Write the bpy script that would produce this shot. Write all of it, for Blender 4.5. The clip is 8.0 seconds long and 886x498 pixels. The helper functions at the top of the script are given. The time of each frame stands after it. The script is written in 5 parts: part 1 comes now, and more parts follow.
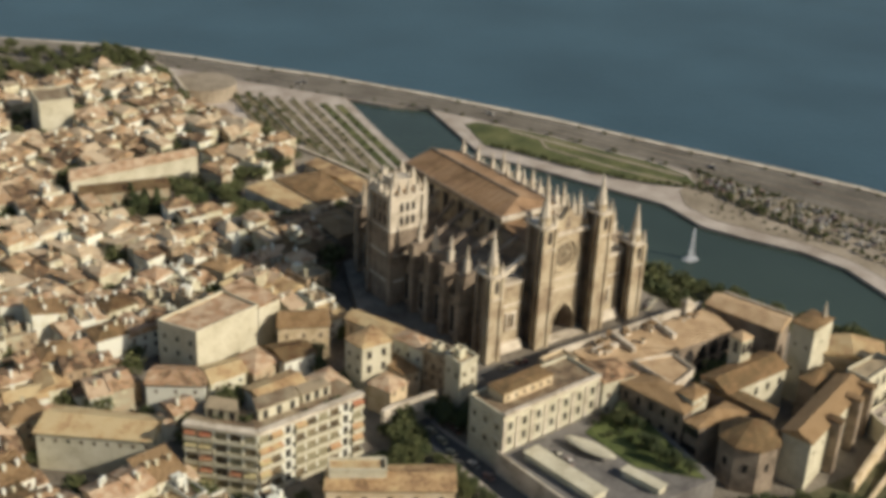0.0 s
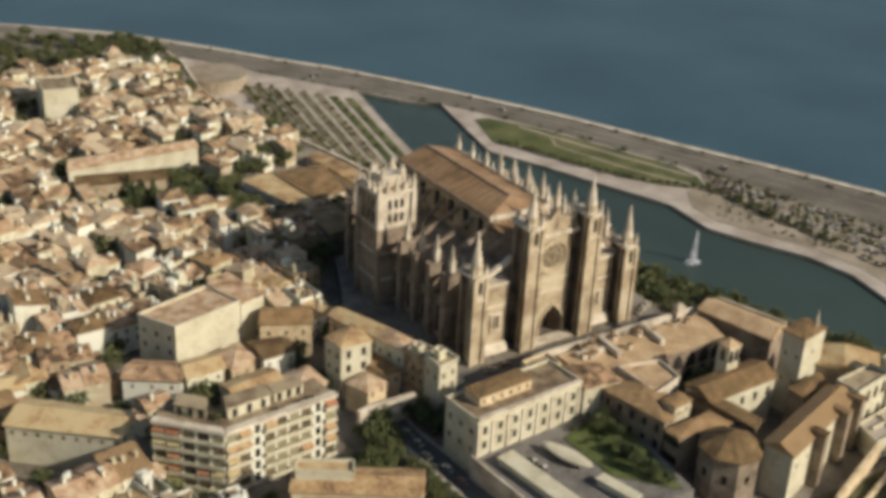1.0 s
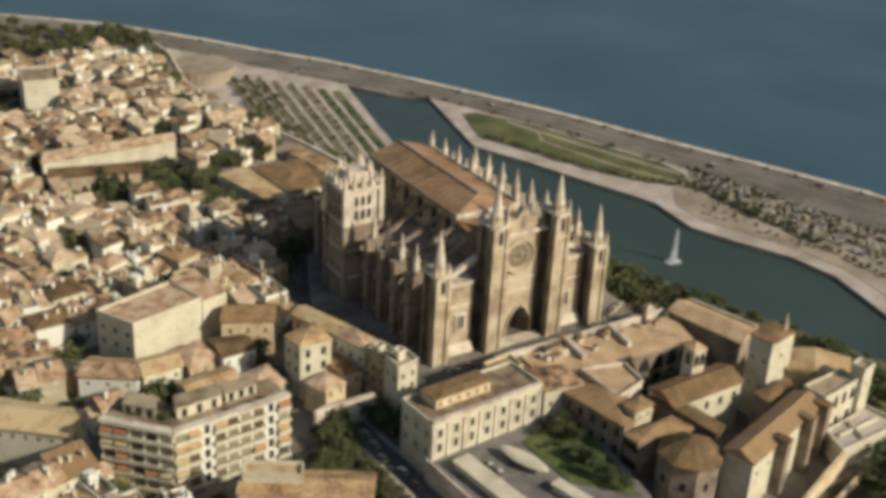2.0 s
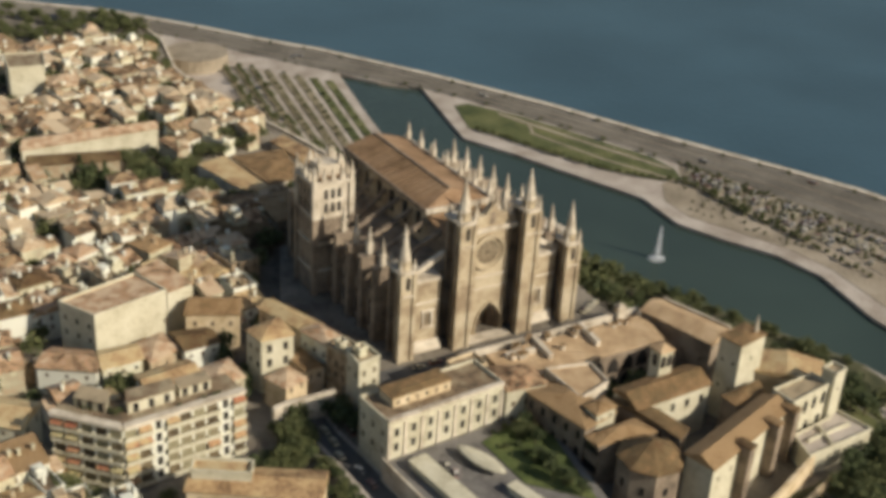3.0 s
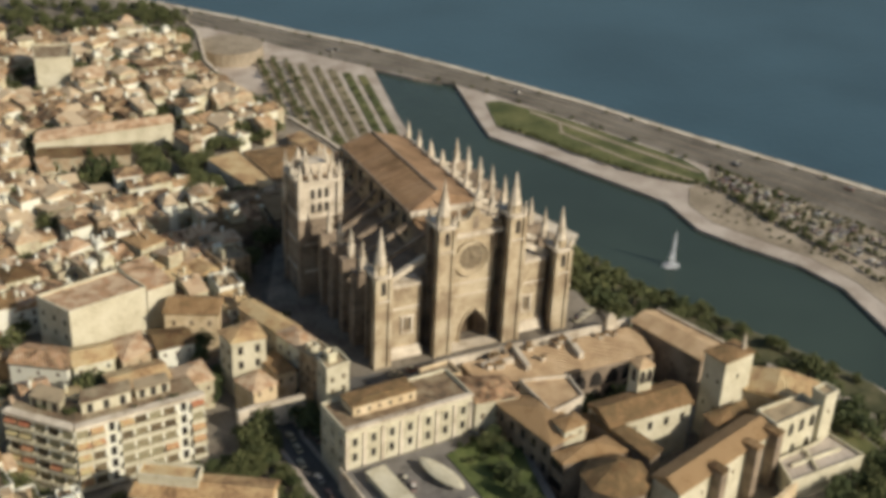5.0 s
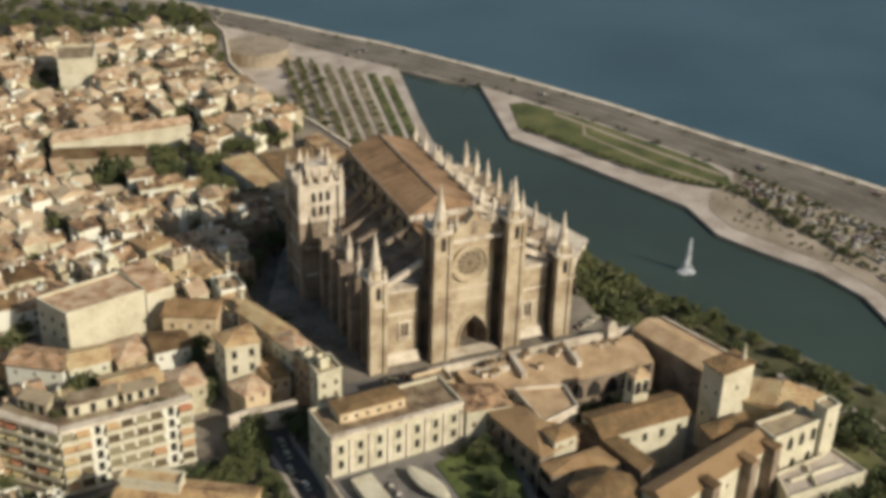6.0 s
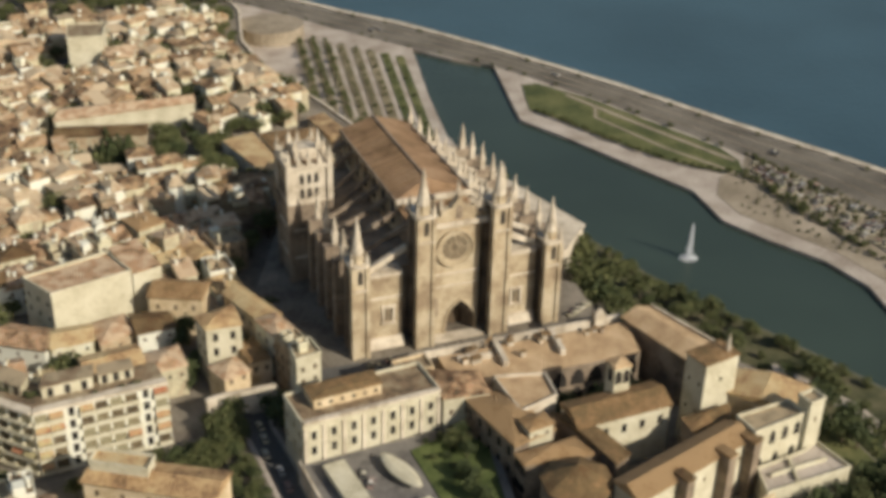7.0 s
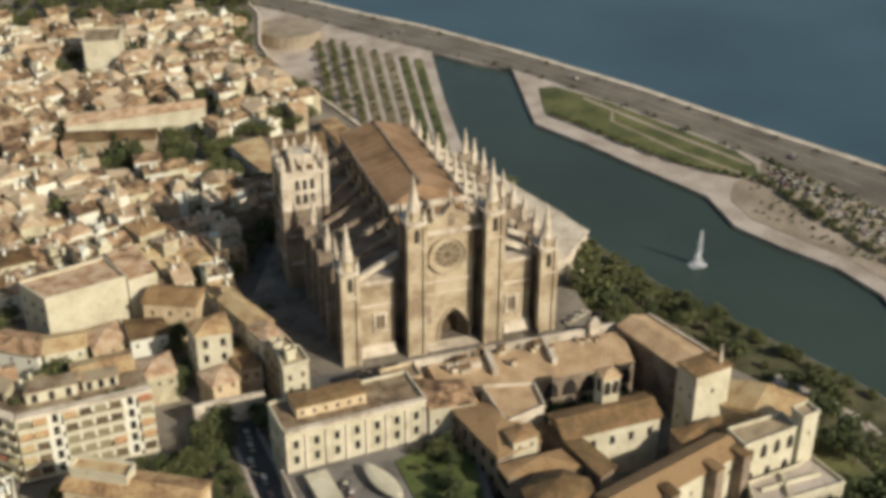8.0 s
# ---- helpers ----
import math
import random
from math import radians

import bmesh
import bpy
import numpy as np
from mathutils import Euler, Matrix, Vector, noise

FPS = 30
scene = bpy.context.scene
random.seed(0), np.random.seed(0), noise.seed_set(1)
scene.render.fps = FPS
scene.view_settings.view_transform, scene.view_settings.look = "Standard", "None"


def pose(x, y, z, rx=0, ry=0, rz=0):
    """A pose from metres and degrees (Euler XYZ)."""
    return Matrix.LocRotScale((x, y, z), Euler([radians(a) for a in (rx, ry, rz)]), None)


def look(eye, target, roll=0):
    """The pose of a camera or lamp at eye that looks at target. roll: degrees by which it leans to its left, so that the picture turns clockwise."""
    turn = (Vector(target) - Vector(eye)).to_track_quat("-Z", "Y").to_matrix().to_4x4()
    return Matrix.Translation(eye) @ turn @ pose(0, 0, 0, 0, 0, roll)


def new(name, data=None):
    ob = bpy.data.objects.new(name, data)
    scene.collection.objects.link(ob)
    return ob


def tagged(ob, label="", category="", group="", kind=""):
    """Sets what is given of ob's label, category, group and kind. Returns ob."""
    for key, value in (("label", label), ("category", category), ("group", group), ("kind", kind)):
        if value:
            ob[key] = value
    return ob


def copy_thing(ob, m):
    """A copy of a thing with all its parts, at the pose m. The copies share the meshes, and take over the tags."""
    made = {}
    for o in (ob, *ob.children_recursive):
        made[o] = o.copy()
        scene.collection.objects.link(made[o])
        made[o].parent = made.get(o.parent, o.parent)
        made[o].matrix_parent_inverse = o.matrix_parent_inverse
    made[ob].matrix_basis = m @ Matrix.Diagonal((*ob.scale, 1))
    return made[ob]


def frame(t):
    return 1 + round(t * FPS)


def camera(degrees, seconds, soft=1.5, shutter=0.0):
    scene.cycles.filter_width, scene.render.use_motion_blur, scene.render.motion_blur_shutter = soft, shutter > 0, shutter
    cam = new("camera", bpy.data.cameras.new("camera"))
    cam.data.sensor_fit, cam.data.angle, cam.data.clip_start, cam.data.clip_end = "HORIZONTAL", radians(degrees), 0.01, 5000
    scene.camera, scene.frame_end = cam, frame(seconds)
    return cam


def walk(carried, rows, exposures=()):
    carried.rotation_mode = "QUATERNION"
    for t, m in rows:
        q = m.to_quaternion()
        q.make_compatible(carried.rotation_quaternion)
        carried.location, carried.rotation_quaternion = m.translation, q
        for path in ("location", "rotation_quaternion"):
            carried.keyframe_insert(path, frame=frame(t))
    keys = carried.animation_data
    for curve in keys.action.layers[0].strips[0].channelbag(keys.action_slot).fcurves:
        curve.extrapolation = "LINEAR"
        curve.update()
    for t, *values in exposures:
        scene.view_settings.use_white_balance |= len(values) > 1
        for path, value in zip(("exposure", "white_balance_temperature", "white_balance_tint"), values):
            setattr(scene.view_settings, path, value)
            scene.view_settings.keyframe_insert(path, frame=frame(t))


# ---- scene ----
cam = camera(40.0, 8.0, soft=4.6)
PATH = [
    (0, (-219.782, -305.201, 221.127), (-218.886, -303.627, 220.279), 2.8),
    (0.5, (-210.425, -306.408, 221.184), (-209.564, -304.816, 220.333), 2.7),
    (1, (-201.069, -307.47, 221.295), (-200.233, -305.872, 220.433), 3.1),
    (1.5, (-191.997, -308.351, 221.451), (-191.176, -306.748, 220.582), 3.2),
    (3, (-164.44, -310.617, 222.102), (-163.668, -309.004, 221.205), 3.6),
    (3.5, (-155.362, -311.357, 222.242), (-154.622, -309.734, 221.338), 3.6),
    (4, (-146.263, -311.957, 222.368), (-145.566, -310.317, 221.461), 3.1),
    (4.5, (-137.208, -312.469, 222.467), (-136.541, -310.82, 221.553), 3.0),
    (6, (-108.976, -313.599, 222.514), (-108.439, -311.908, 221.593), 1.8),
    (6.5, (-99.748, -313.745, 222.561), (-99.243, -312.053, 221.622), 1.6),
    (7, (-90.408, -313.727, 222.572), (-89.945, -312.032, 221.617), 1.4),
    (7.5, (-81.47, -313.601, 222.579), (-81.052, -311.9, 221.614), 0.8),
    (8, (-72.63, -313.317, 222.565), (-72.247, -311.603, 221.61), 0.3),
]
walk(cam, [(t, look(eye, target, roll)) for t, eye, target, roll in PATH])
scene.view_settings.exposure = 0.11

# ---- light ----
SUN_DIR = Vector((-0.62, 0.755, -0.57)).normalized()   # the way the sunlight travels
world = bpy.data.worlds.new("sky")
scene.world = world
world.use_nodes = True
wn = world.node_tree
sky = wn.nodes.new("ShaderNodeTexSky")
sky.sky_type = "NISHITA"
sky.sun_disc = False
sky.sun_elevation = math.asin(-SUN_DIR.z)
sky.sun_rotation = math.atan2(-SUN_DIR.x, -SUN_DIR.y)
sky.air_density, sky.dust_density = 1.2, 1.5
wn.nodes["Background"].inputs["Strength"].default_value = 0.071
wn.links.new(sky.outputs["Color"], wn.nodes["Background"].inputs["Color"])
sun = new("sun", bpy.data.lights.new("sun", "SUN"))
sun.data.energy, sun.data.angle, sun.data.color = 4.4, radians(0.6), (1.0, 0.905, 0.765)
sun.matrix_world = look((0, 0, 300), Vector((0, 0, 300)) + SUN_DIR)

# ---- materials ----
def mat(name, ramp, scale=0.5, fine=3.0, rough=0.85, bump=0.3, metal=0.0, by_object=0.0, spec=0.3, bands=0.0, island=False, amp=2.0):
    """A procedural surface: colours of ramp picked by a coarse and a fine noise (and by the object), with relief."""
    m = bpy.data.materials.new(name)
    m.use_nodes = True
    n, l = m.node_tree.nodes, m.node_tree.links
    b = n["Principled BSDF"]
    b.inputs["Roughness"].default_value, b.inputs["Metallic"].default_value = rough, metal
    b.inputs["Specular IOR Level"].default_value = spec
    geo = n.new("ShaderNodeNewGeometry")
    big, small = n.new("ShaderNodeTexNoise"), n.new("ShaderNodeTexNoise")
    big.inputs["Scale"].default_value, small.inputs["Scale"].default_value = scale, fine
    big.inputs["Detail"].default_value, small.inputs["Detail"].default_value = 4, 5
    for t in (big, small):
        l.new(geo.outputs["Position"], t.inputs["Vector"])
    mix = n.new("ShaderNodeMath")
    mix.operation = "MULTIPLY_ADD"
    l.new(small.outputs["Fac"], mix.inputs[0])
    mix.inputs[1].default_value = 1.1
    half = n.new("ShaderNodeMath")
    half.operation = "MULTIPLY_ADD"
    l.new(big.outputs["Fac"], half.inputs[0])
    half.inputs[1].default_value = amp
    half.inputs[2].default_value = -0.05 - amp / 2
    l.new(half.outputs[0], mix.inputs[2])
    value = mix.outputs[0]
    if by_object or island:
        if island:
            rnd = geo.outputs["Random Per Island"]
        else:
            rnd = n.new("ShaderNodeObjectInfo").outputs["Random"]
        add = n.new("ShaderNodeMath")
        add.operation = "MULTIPLY_ADD"
        l.new(rnd, add.inputs[0])
        add.inputs[1].default_value = by_object or 0.6
        sub = n.new("ShaderNodeMath")
        sub.operation = "MULTIPLY_ADD"
        l.new(value, sub.inputs[0])
        sub.inputs[1].default_value = 1 - (by_object or 0.6)
        sub.inputs[2].default_value = 0.10
        l.new(sub.outputs[0], add.inputs[2])
        value = add.outputs[0]
    cr = n.new("ShaderNodeValToRGB")
    el = cr.color_ramp.elements
    while len(el) < len(ramp):
        el.new(0.5)
    for i, c in enumerate(ramp):
        lo = 0.24 if by_object or island else 0.12
        el[i].position = lo + (1 - 2 * lo) * i / (len(ramp) - 1)
        el[i].color = (*c, 1)
    l.new(value, cr.inputs["Fac"])
    l.new(cr.outputs["Color"], b.inputs["Base Color"])
    if bump:
        bp = n.new("ShaderNodeBump")
        bp.inputs["Strength"].default_value, bp.inputs["Distance"].default_value = bump, 0.25
        l.new(small.outputs["Fac"], bp.inputs["Height"])
        if bands:
            wv = n.new("ShaderNodeTexWave")
            wv.inputs["Scale"].default_value, wv.inputs["Distortion"].default_value = bands, 1.5
            tc = n.new("ShaderNodeTexCoord")
            l.new(tc.outputs["Object"], wv.inputs["Vector"])
            l.new(wv.outputs["Fac"], bp.inputs["Height"])
        l.new(bp.outputs["Normal"], b.inputs["Normal"])
    return m


def water(name, base, rough, ripple):
    m = bpy.data.materials.new(name)
    m.use_nodes = True
    n, l = m.node_tree.nodes, m.node_tree.links
    b = n["Principled BSDF"]
    b.inputs["Roughness"].default_value, b.inputs["IOR"].default_value = rough, 1.33
    geo = n.new("ShaderNodeNewGeometry")
    tx, t2 = n.new("ShaderNodeTexNoise"), n.new("ShaderNodeTexNoise")
    tx.inputs["Scale"].default_value, tx.inputs["Detail"].default_value = 0.25, 6
    t2.inputs["Scale"].default_value, t2.inputs["Detail"].default_value = 0.012, 3
    l.new(geo.outputs["Position"], tx.inputs["Vector"])
    l.new(geo.outputs["Position"], t2.inputs["Vector"])
    bp = n.new("ShaderNodeBump")
    bp.inputs["Strength"].default_value, bp.inputs["Distance"].default_value = ripple, 0.4
    l.new(tx.outputs["Fac"], bp.inputs["Height"])
    l.new(bp.outputs["Normal"], b.inputs["Normal"])
    cr = n.new("ShaderNodeValToRGB")
    cr.color_ramp.elements[0].position, cr.color_ramp.elements[1].position = 0.3, 0.7
    cr.color_ramp.elements[0].color = (*[c * 0.85 for c in base], 1)
    cr.color_ramp.elements[1].color = (*[c * 1.15 for c in base], 1)
    l.new(t2.outputs["Fac"], cr.inputs["Fac"])
    l.new(cr.outputs["Color"], b.inputs["Base Color"])
    return m


SEA = water("sea_water", (0.049, 0.093, 0.117), 0.4, 0.5)
LAKE = water("lake_water", (0.040, 0.058, 0.046), 0.25, 0.25)
FOAM = mat("white_spray", [(0.6, 0.63, 0.65), (0.85, 0.87, 0.88)], 0.8, 4, 0.6, 0.2)
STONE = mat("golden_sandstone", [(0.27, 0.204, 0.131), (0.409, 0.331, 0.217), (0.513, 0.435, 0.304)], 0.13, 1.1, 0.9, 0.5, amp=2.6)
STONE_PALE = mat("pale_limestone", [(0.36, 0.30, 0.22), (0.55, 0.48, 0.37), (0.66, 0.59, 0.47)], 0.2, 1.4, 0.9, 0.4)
# Old stone, and the shade painted on cathedral sides and recesses.
STONE_OLD_SHADE = mat("weathered_and_shade_stone", [(0.147, 0.115, 0.0828), (0.248, 0.193, 0.138), (0.331, 0.267, 0.193)], 0.2, 1.2, 0.92, 0.5)
ROOF_NAVE = mat("brown_terrace_tiles", [(0.184, 0.115, 0.0598), (0.276, 0.17, 0.092), (0.35, 0.23, 0.133)], 0.14, 1.6, 0.9, 0.4)
ROOF = mat("clay_roof_tiles", [(0.0986, 0.0696, 0.0418), (0.232, 0.122, 0.0638), (0.267, 0.203, 0.122), (0.487, 0.284, 0.151), (0.418, 0.29, 0.186), (0.557, 0.418, 0.273)], 0.30, 1.3, 0.9, 0.7, by_object=0.5, amp=3.0, bands=0.35)
ROOF_BROWN = mat("old_brown_tiles", [(0.0733, 0.0442, 0.0218), (0.179, 0.104, 0.0472), (0.199, 0.141, 0.068), (0.304, 0.183, 0.0835), (0.408, 0.268, 0.136)], 0.22, 1.3, 0.9, 0.7, by_object=0.45, amp=1.3, bands=1.6)
ROOF_ORANGE = mat("sunlit_orange_tiles", [(0.203, 0.125, 0.0653), (0.395, 0.251, 0.126), (0.514, 0.358, 0.182), (0.586, 0.458, 0.251)], 0.16, 1.0, 0.9, 0.5, by_object=0.35, amp=1.9, bands=1.0)
ROOF_TAN = mat("tan_terrace_tiles", [(0.403, 0.273, 0.152), (0.509, 0.355, 0.201), (0.594, 0.433, 0.26)], 0.18, 1.4, 0.9, 0.5, amp=2.2, bands=1.0)
TERRACE = mat("flat_roof_tiles", [(0.109, 0.0842, 0.0544), (0.218, 0.149, 0.0891), (0.267, 0.218, 0.139), (0.376, 0.297, 0.188)], 0.25, 1.3, 0.9, 0.3, by_object=0.5, amp=2.8)
PLASTER = mat("lime_plaster", [(0.25, 0.185, 0.11), (0.44, 0.33, 0.21), (0.40, 0.36, 0.25), (0.56, 0.51, 0.34), (0.63, 0.60, 0.45), (0.70, 0.69, 0.58)], 0.35, 1.2, 0.9, 0.25, by_object=0.7)
PLASTER_WHITE = mat("cream_white_plaster", [(0.399, 0.356, 0.247), (0.541, 0.499, 0.361), (0.627, 0.589, 0.456)], 0.2, 1.3, 0.9, 0.2, amp=1.3)
PLASTER_OCHRE = mat("ochre_plaster", [(0.44, 0.33, 0.19), (0.58, 0.46, 0.29), (0.66, 0.55, 0.38)], 0.25, 1.3, 0.9, 0.25)
GLASS = mat("dark_window_glass", [(0.018, 0.017, 0.016), (0.05, 0.045, 0.04)], 0.5, 2, 0.25, 0.0, spec=0.5)
ROSE_GLASS = mat("leaded_rose_glass", [(0.09, 0.07, 0.045), (0.17, 0.13, 0.085)], 0.8, 2, 0.5, 0.2)
SHUTTER = mat("faded_shutters", [(0.05, 0.05, 0.035), (0.11, 0.075, 0.045), (0.17, 0.125, 0.085)], 0.3, 2, 0.7, 0.2, by_object=0.7)
AWNING = mat("red_brown_awning", [(0.32, 0.11, 0.06), (0.42, 0.25, 0.13), (0.44, 0.38, 0.20)], 0.5, 2, 0.8, 0.1, by_object=0.6)
RECESS = mat("shaded_balcony_doors", [(0.07, 0.0525, 0.0315), (0.175, 0.133, 0.077), (0.266, 0.238, 0.147)], 0.5, 2, 0.6, 0.1, by_object=0.7)
ASPHALT = mat("asphalt", [(0.081, 0.077, 0.0702), (0.135, 0.13, 0.119)], 0.06, 0.9, 0.9, 0.15)
PAVING = mat("pale_paving", [(0.29, 0.24, 0.19), (0.40, 0.345, 0.285), (0.49, 0.43, 0.365)], 0.07, 0.7, 0.9, 0.2)
BEIGE = mat("beige_gravel", [(0.20, 0.165, 0.115), (0.30, 0.25, 0.18), (0.38, 0.32, 0.24)], 0.05, 0.6, 0.95, 0.2)
ROADGREY = mat("worn_road_surface", [(0.10, 0.088, 0.07), (0.15, 0.133, 0.106), (0.20, 0.178, 0.143)], 0.035, 0.5, 0.9, 0.15)
SLABS = mat("grey_courtyard_slabs", [(0.11, 0.10, 0.09), (0.17, 0.158, 0.14), (0.22, 0.205, 0.18)], 0.1, 0.9, 0.9, 0.2)
STREET = mat("street_stone", [(0.12, 0.10, 0.078), (0.20, 0.175, 0.135), (0.27, 0.235, 0.185)], 0.08, 0.9, 0.92, 0.2)
GRASS = mat("dry_lawn", [(0.045, 0.058, 0.020), (0.088, 0.098, 0.035), (0.155, 0.15, 0.062)], 0.05, 0.8, 0.95, 0.5)
LAWN = mat("watered_green_lawn", [(0.045, 0.062, 0.018), (0.085, 0.108, 0.032), (0.13, 0.15, 0.05)], 0.12, 0.9, 0.95, 0.5)
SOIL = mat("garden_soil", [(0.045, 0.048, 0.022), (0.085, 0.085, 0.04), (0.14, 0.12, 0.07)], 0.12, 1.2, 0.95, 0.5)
PARK_SOIL = mat("dry_park_soil", [(0.125, 0.106, 0.0625), (0.2, 0.169, 0.1), (0.275, 0.231, 0.15)], 0.1, 1.0, 0.95, 0.4)
PLASTER_FAR = mat("town_plaster", [(0.23, 0.17, 0.10), (0.42, 0.31, 0.20), (0.38, 0.34, 0.24), (0.54, 0.49, 0.32), (0.62, 0.59, 0.44), (0.70, 0.69, 0.58)], 0.3, 1.5, 0.9, 0.25, island=True)
ROOF_FAR = mat("town_roof_tiles", [(0.0935, 0.066, 0.0396), (0.209, 0.116, 0.0605), (0.253, 0.198, 0.116), (0.451, 0.275, 0.143), (0.396, 0.292, 0.187), (0.528, 0.418, 0.275)], 0.25, 1.6, 0.9, 0.5, island=True, amp=2.8)
LEAF = mat("tree_leaves", [(0.034, 0.042, 0.015), (0.066, 0.078, 0.027), (0.125, 0.13, 0.05)], 0.4, 2.5, 0.8, 0.2, island=True)
LEAF_DARK = mat("cypress_leaves", [(0.020, 0.030, 0.012), (0.045, 0.060, 0.022), (0.08, 0.095, 0.036)], 0.4, 2.5, 0.8, 0.2, island=True)
BARK = mat("grey_brown_bark", [(0.07, 0.05, 0.035), (0.14, 0.105, 0.075)], 1.5, 6, 0.95, 0.6)
CARPAINT = mat("car_paint", [(0.09, 0.085, 0.08), (0.30, 0.14, 0.10), (0.24, 0.25, 0.25), (0.42, 0.39, 0.33), (0.60, 0.57, 0.52), (0.44, 0.40, 0.28)], 0.2, 1, 0.3, 0.0, by_object=0.95, spec=0.5)
RUBBER = mat("tyre_rubber", [(0.015, 0.015, 0.015), (0.03, 0.03, 0.03)], 2, 8, 0.9, 0.1)
IRON = mat("dark_iron", [(0.03, 0.03, 0.03), (0.07, 0.065, 0.06)], 2, 8, 0.6, 0.1, metal=0.6)

# ---- mesh helpers ----
class M:
    """Collects verts and faces of one mesh."""
    def __init__(self):
        self.v, self.f = [], []

    def add(self, verts, faces):
        k = len(self.v)
        self.v += [tuple(p) for p in verts]
        self.f += [tuple(i + k for i in f) for f in faces]
        return self

    def loft(self, low, high, bottom=True, top=True):
        n = len(low)
        faces = [(i, (i + 1) % n, n + (i + 1) % n, n + i) for i in range(n)]
        if bottom:
            faces.append(tuple(reversed(range(n))))
        if top:
            faces.append(tuple(range(n, 2 * n)))
        return self.add(list(low) + list(high), faces)

    def prism(self, pts, z0, z1):
        return self.loft([(x, y, z0) for x, y in pts], [(x, y, z1) for x, y in pts])

    def box(self, x0, x1, y0, y1, z0, z1):
        return self.prism([(x0, y0), (x1, y0), (x1, y1), (x0, y1)], z0, z1)

    def round(self, x, y, r0, z0, r1, z1, n=8, turn=0.0):
        a = [turn + 2 * math.pi * i / n for i in range(n)]
        return self.loft([(x + r0 * math.cos(t), y + r0 * math.sin(t), z0) for t in a],
                         [(x + r1 * math.cos(t), y + r1 * math.sin(t), z1) for t in a])

    def beam(self, p, q, w, h):
        """A straight beam from p to q, w wide and h high (below the line)."""
        p, q = Vector(p), Vector(q)
        d = q - p
        s = Vector((-d.y, d.x, 0))
        s = s.normalized() * w / 2 if s.length > 1e-6 else Vector((w / 2, 0, 0))
        dz = Vector((0, 0, h))
        return self.loft([p - s - dz, p + s - dz, p + s, p - s], [q - s - dz, q + s - dz, q + s, q - s])

    def slab(self, top, thick):
        """A slab with that top outline (3D points, anticlockwise seen from above)."""
        return self.loft([(x, y, z - thick) for x, y, z in top], top)

    def gable(self, quad, z, rise, over=0.5, thick=0.35):
        """A ridge roof on a quad (anticlockwise, ridge parallel to its first side): two tiled slopes with thickness."""
        a, b, c, d = [Vector((*p, 0)) for p in quad]
        ux, uy = (b - a).normalized() * over, (d - a).normalized() * over
        a, b, c, d = a - ux - uy, b + ux - uy, c + ux + uy, d - ux + uy
        r0, r1 = (a + d) / 2, (b + c) / 2
        up = Vector((0, 0, z))
        top = Vector((0, 0, z + rise))
        t = Vector((0, 0, thick))
        return self.loft([a + up - t, d + up - t, d + up, r0 + top, a + up], [b + up - t, c + up - t, c + up, r1 + top, b + up])

    def gable_walls(self, quad, z, rise, inset=0.03):
        """The two triangular wall ends under a ridge roof."""
        a, b, c, d = [Vector((*p, z)) for p in quad]
        for p, q in ((a, d), (b, c)):
            m = (p + q) / 2 + Vector((0, 0, rise - 0.4))
            n = (b - a).normalized() * 0.3 * (1 if p is a else -1)
            e = (b - a).normalized() * inset * (1 if p is a else -1)
            self.add([p + e, q + e, m + e, p + n, q + n, m + n],
                     [(0, 1, 2), (3, 5, 4), (0, 3, 4, 1), (1, 4, 5, 2), (2, 5, 3, 0)])
        return self

    def hip(self, pts, z, rise, over=0.5, thick=0.35, keep=0.0):
        """A hipped roof on a polygon: slopes to one apex, or to a smaller outline (keep) that is flat."""
        c = Vector((sum(p[0] for p in pts) / len(pts), sum(p[1] for p in pts) / len(pts), 0))
        low = []
        for p in pts:
            q = Vector((*p, 0)) - c
            low.append(c + q * (1 + over / q.length))
        high = [c + (p - c) * max(keep, 0.02) + Vector((0, 0, z + rise)) for p in low]
        self.loft([p + Vector((0, 0, z - thick)) for p in low], [p + Vector((0, 0, z)) for p in low], top=False)
        return self.loft([p + Vector((0, 0, z)) for p in low], high, bottom=False)

    def mesh(self, name, material, back=None):
        me = bpy.data.meshes.new(name)
        v = [back @ Vector(p) for p in self.v] if back else self.v
        me.from_pydata(v, [], self.f)
        me.materials.append(material)
        me.update()
        return me


BASE = {}


def thing(name, m, label, category, group="", kind=""):
    """An Empty at the base of a thing, at the pose m."""
    ob = new(name)
    ob.empty_display_size = 1
    ob.matrix_basis = m
    BASE[ob.name] = m
    return tagged(ob, label, category, group, kind)


def part(name, mb, material, parent, label="", placed=False):
    """One mesh under a thing or a part. placed: mb is in the world's coordinates."""
    back = BASE[parent.name].inverted() if placed else None
    ob = new(name, mb if isinstance(mb, bpy.types.Mesh) else mb.mesh(name, material, back))
    ob.parent = parent
    BASE[ob.name] = BASE[parent.name]
    return tagged(ob, label)


def solid(name, mb, material, label, category="", kind="structure", group=""):
    """A top-level mesh in the world's coordinates."""
    return tagged(new(name, mb.mesh(name, material)), label, category, group, kind)


def inside(x, y, poly):
    hit = False
    for i in range(len(poly)):
        (x0, y0), (x1, y1) = poly[i - 1], poly[i]
        if (y0 > y) != (y1 > y) and x < (x1 - x0) * (y - y0) / (y1 - y0) + x0:
            hit = not hit
    return hit


def ccw(pts):
    s = sum(pts[i - 1][0] * pts[i][1] - pts[i][0] * pts[i - 1][1] for i in range(len(pts)))
    return list(pts) if s > 0 else list(reversed(pts))


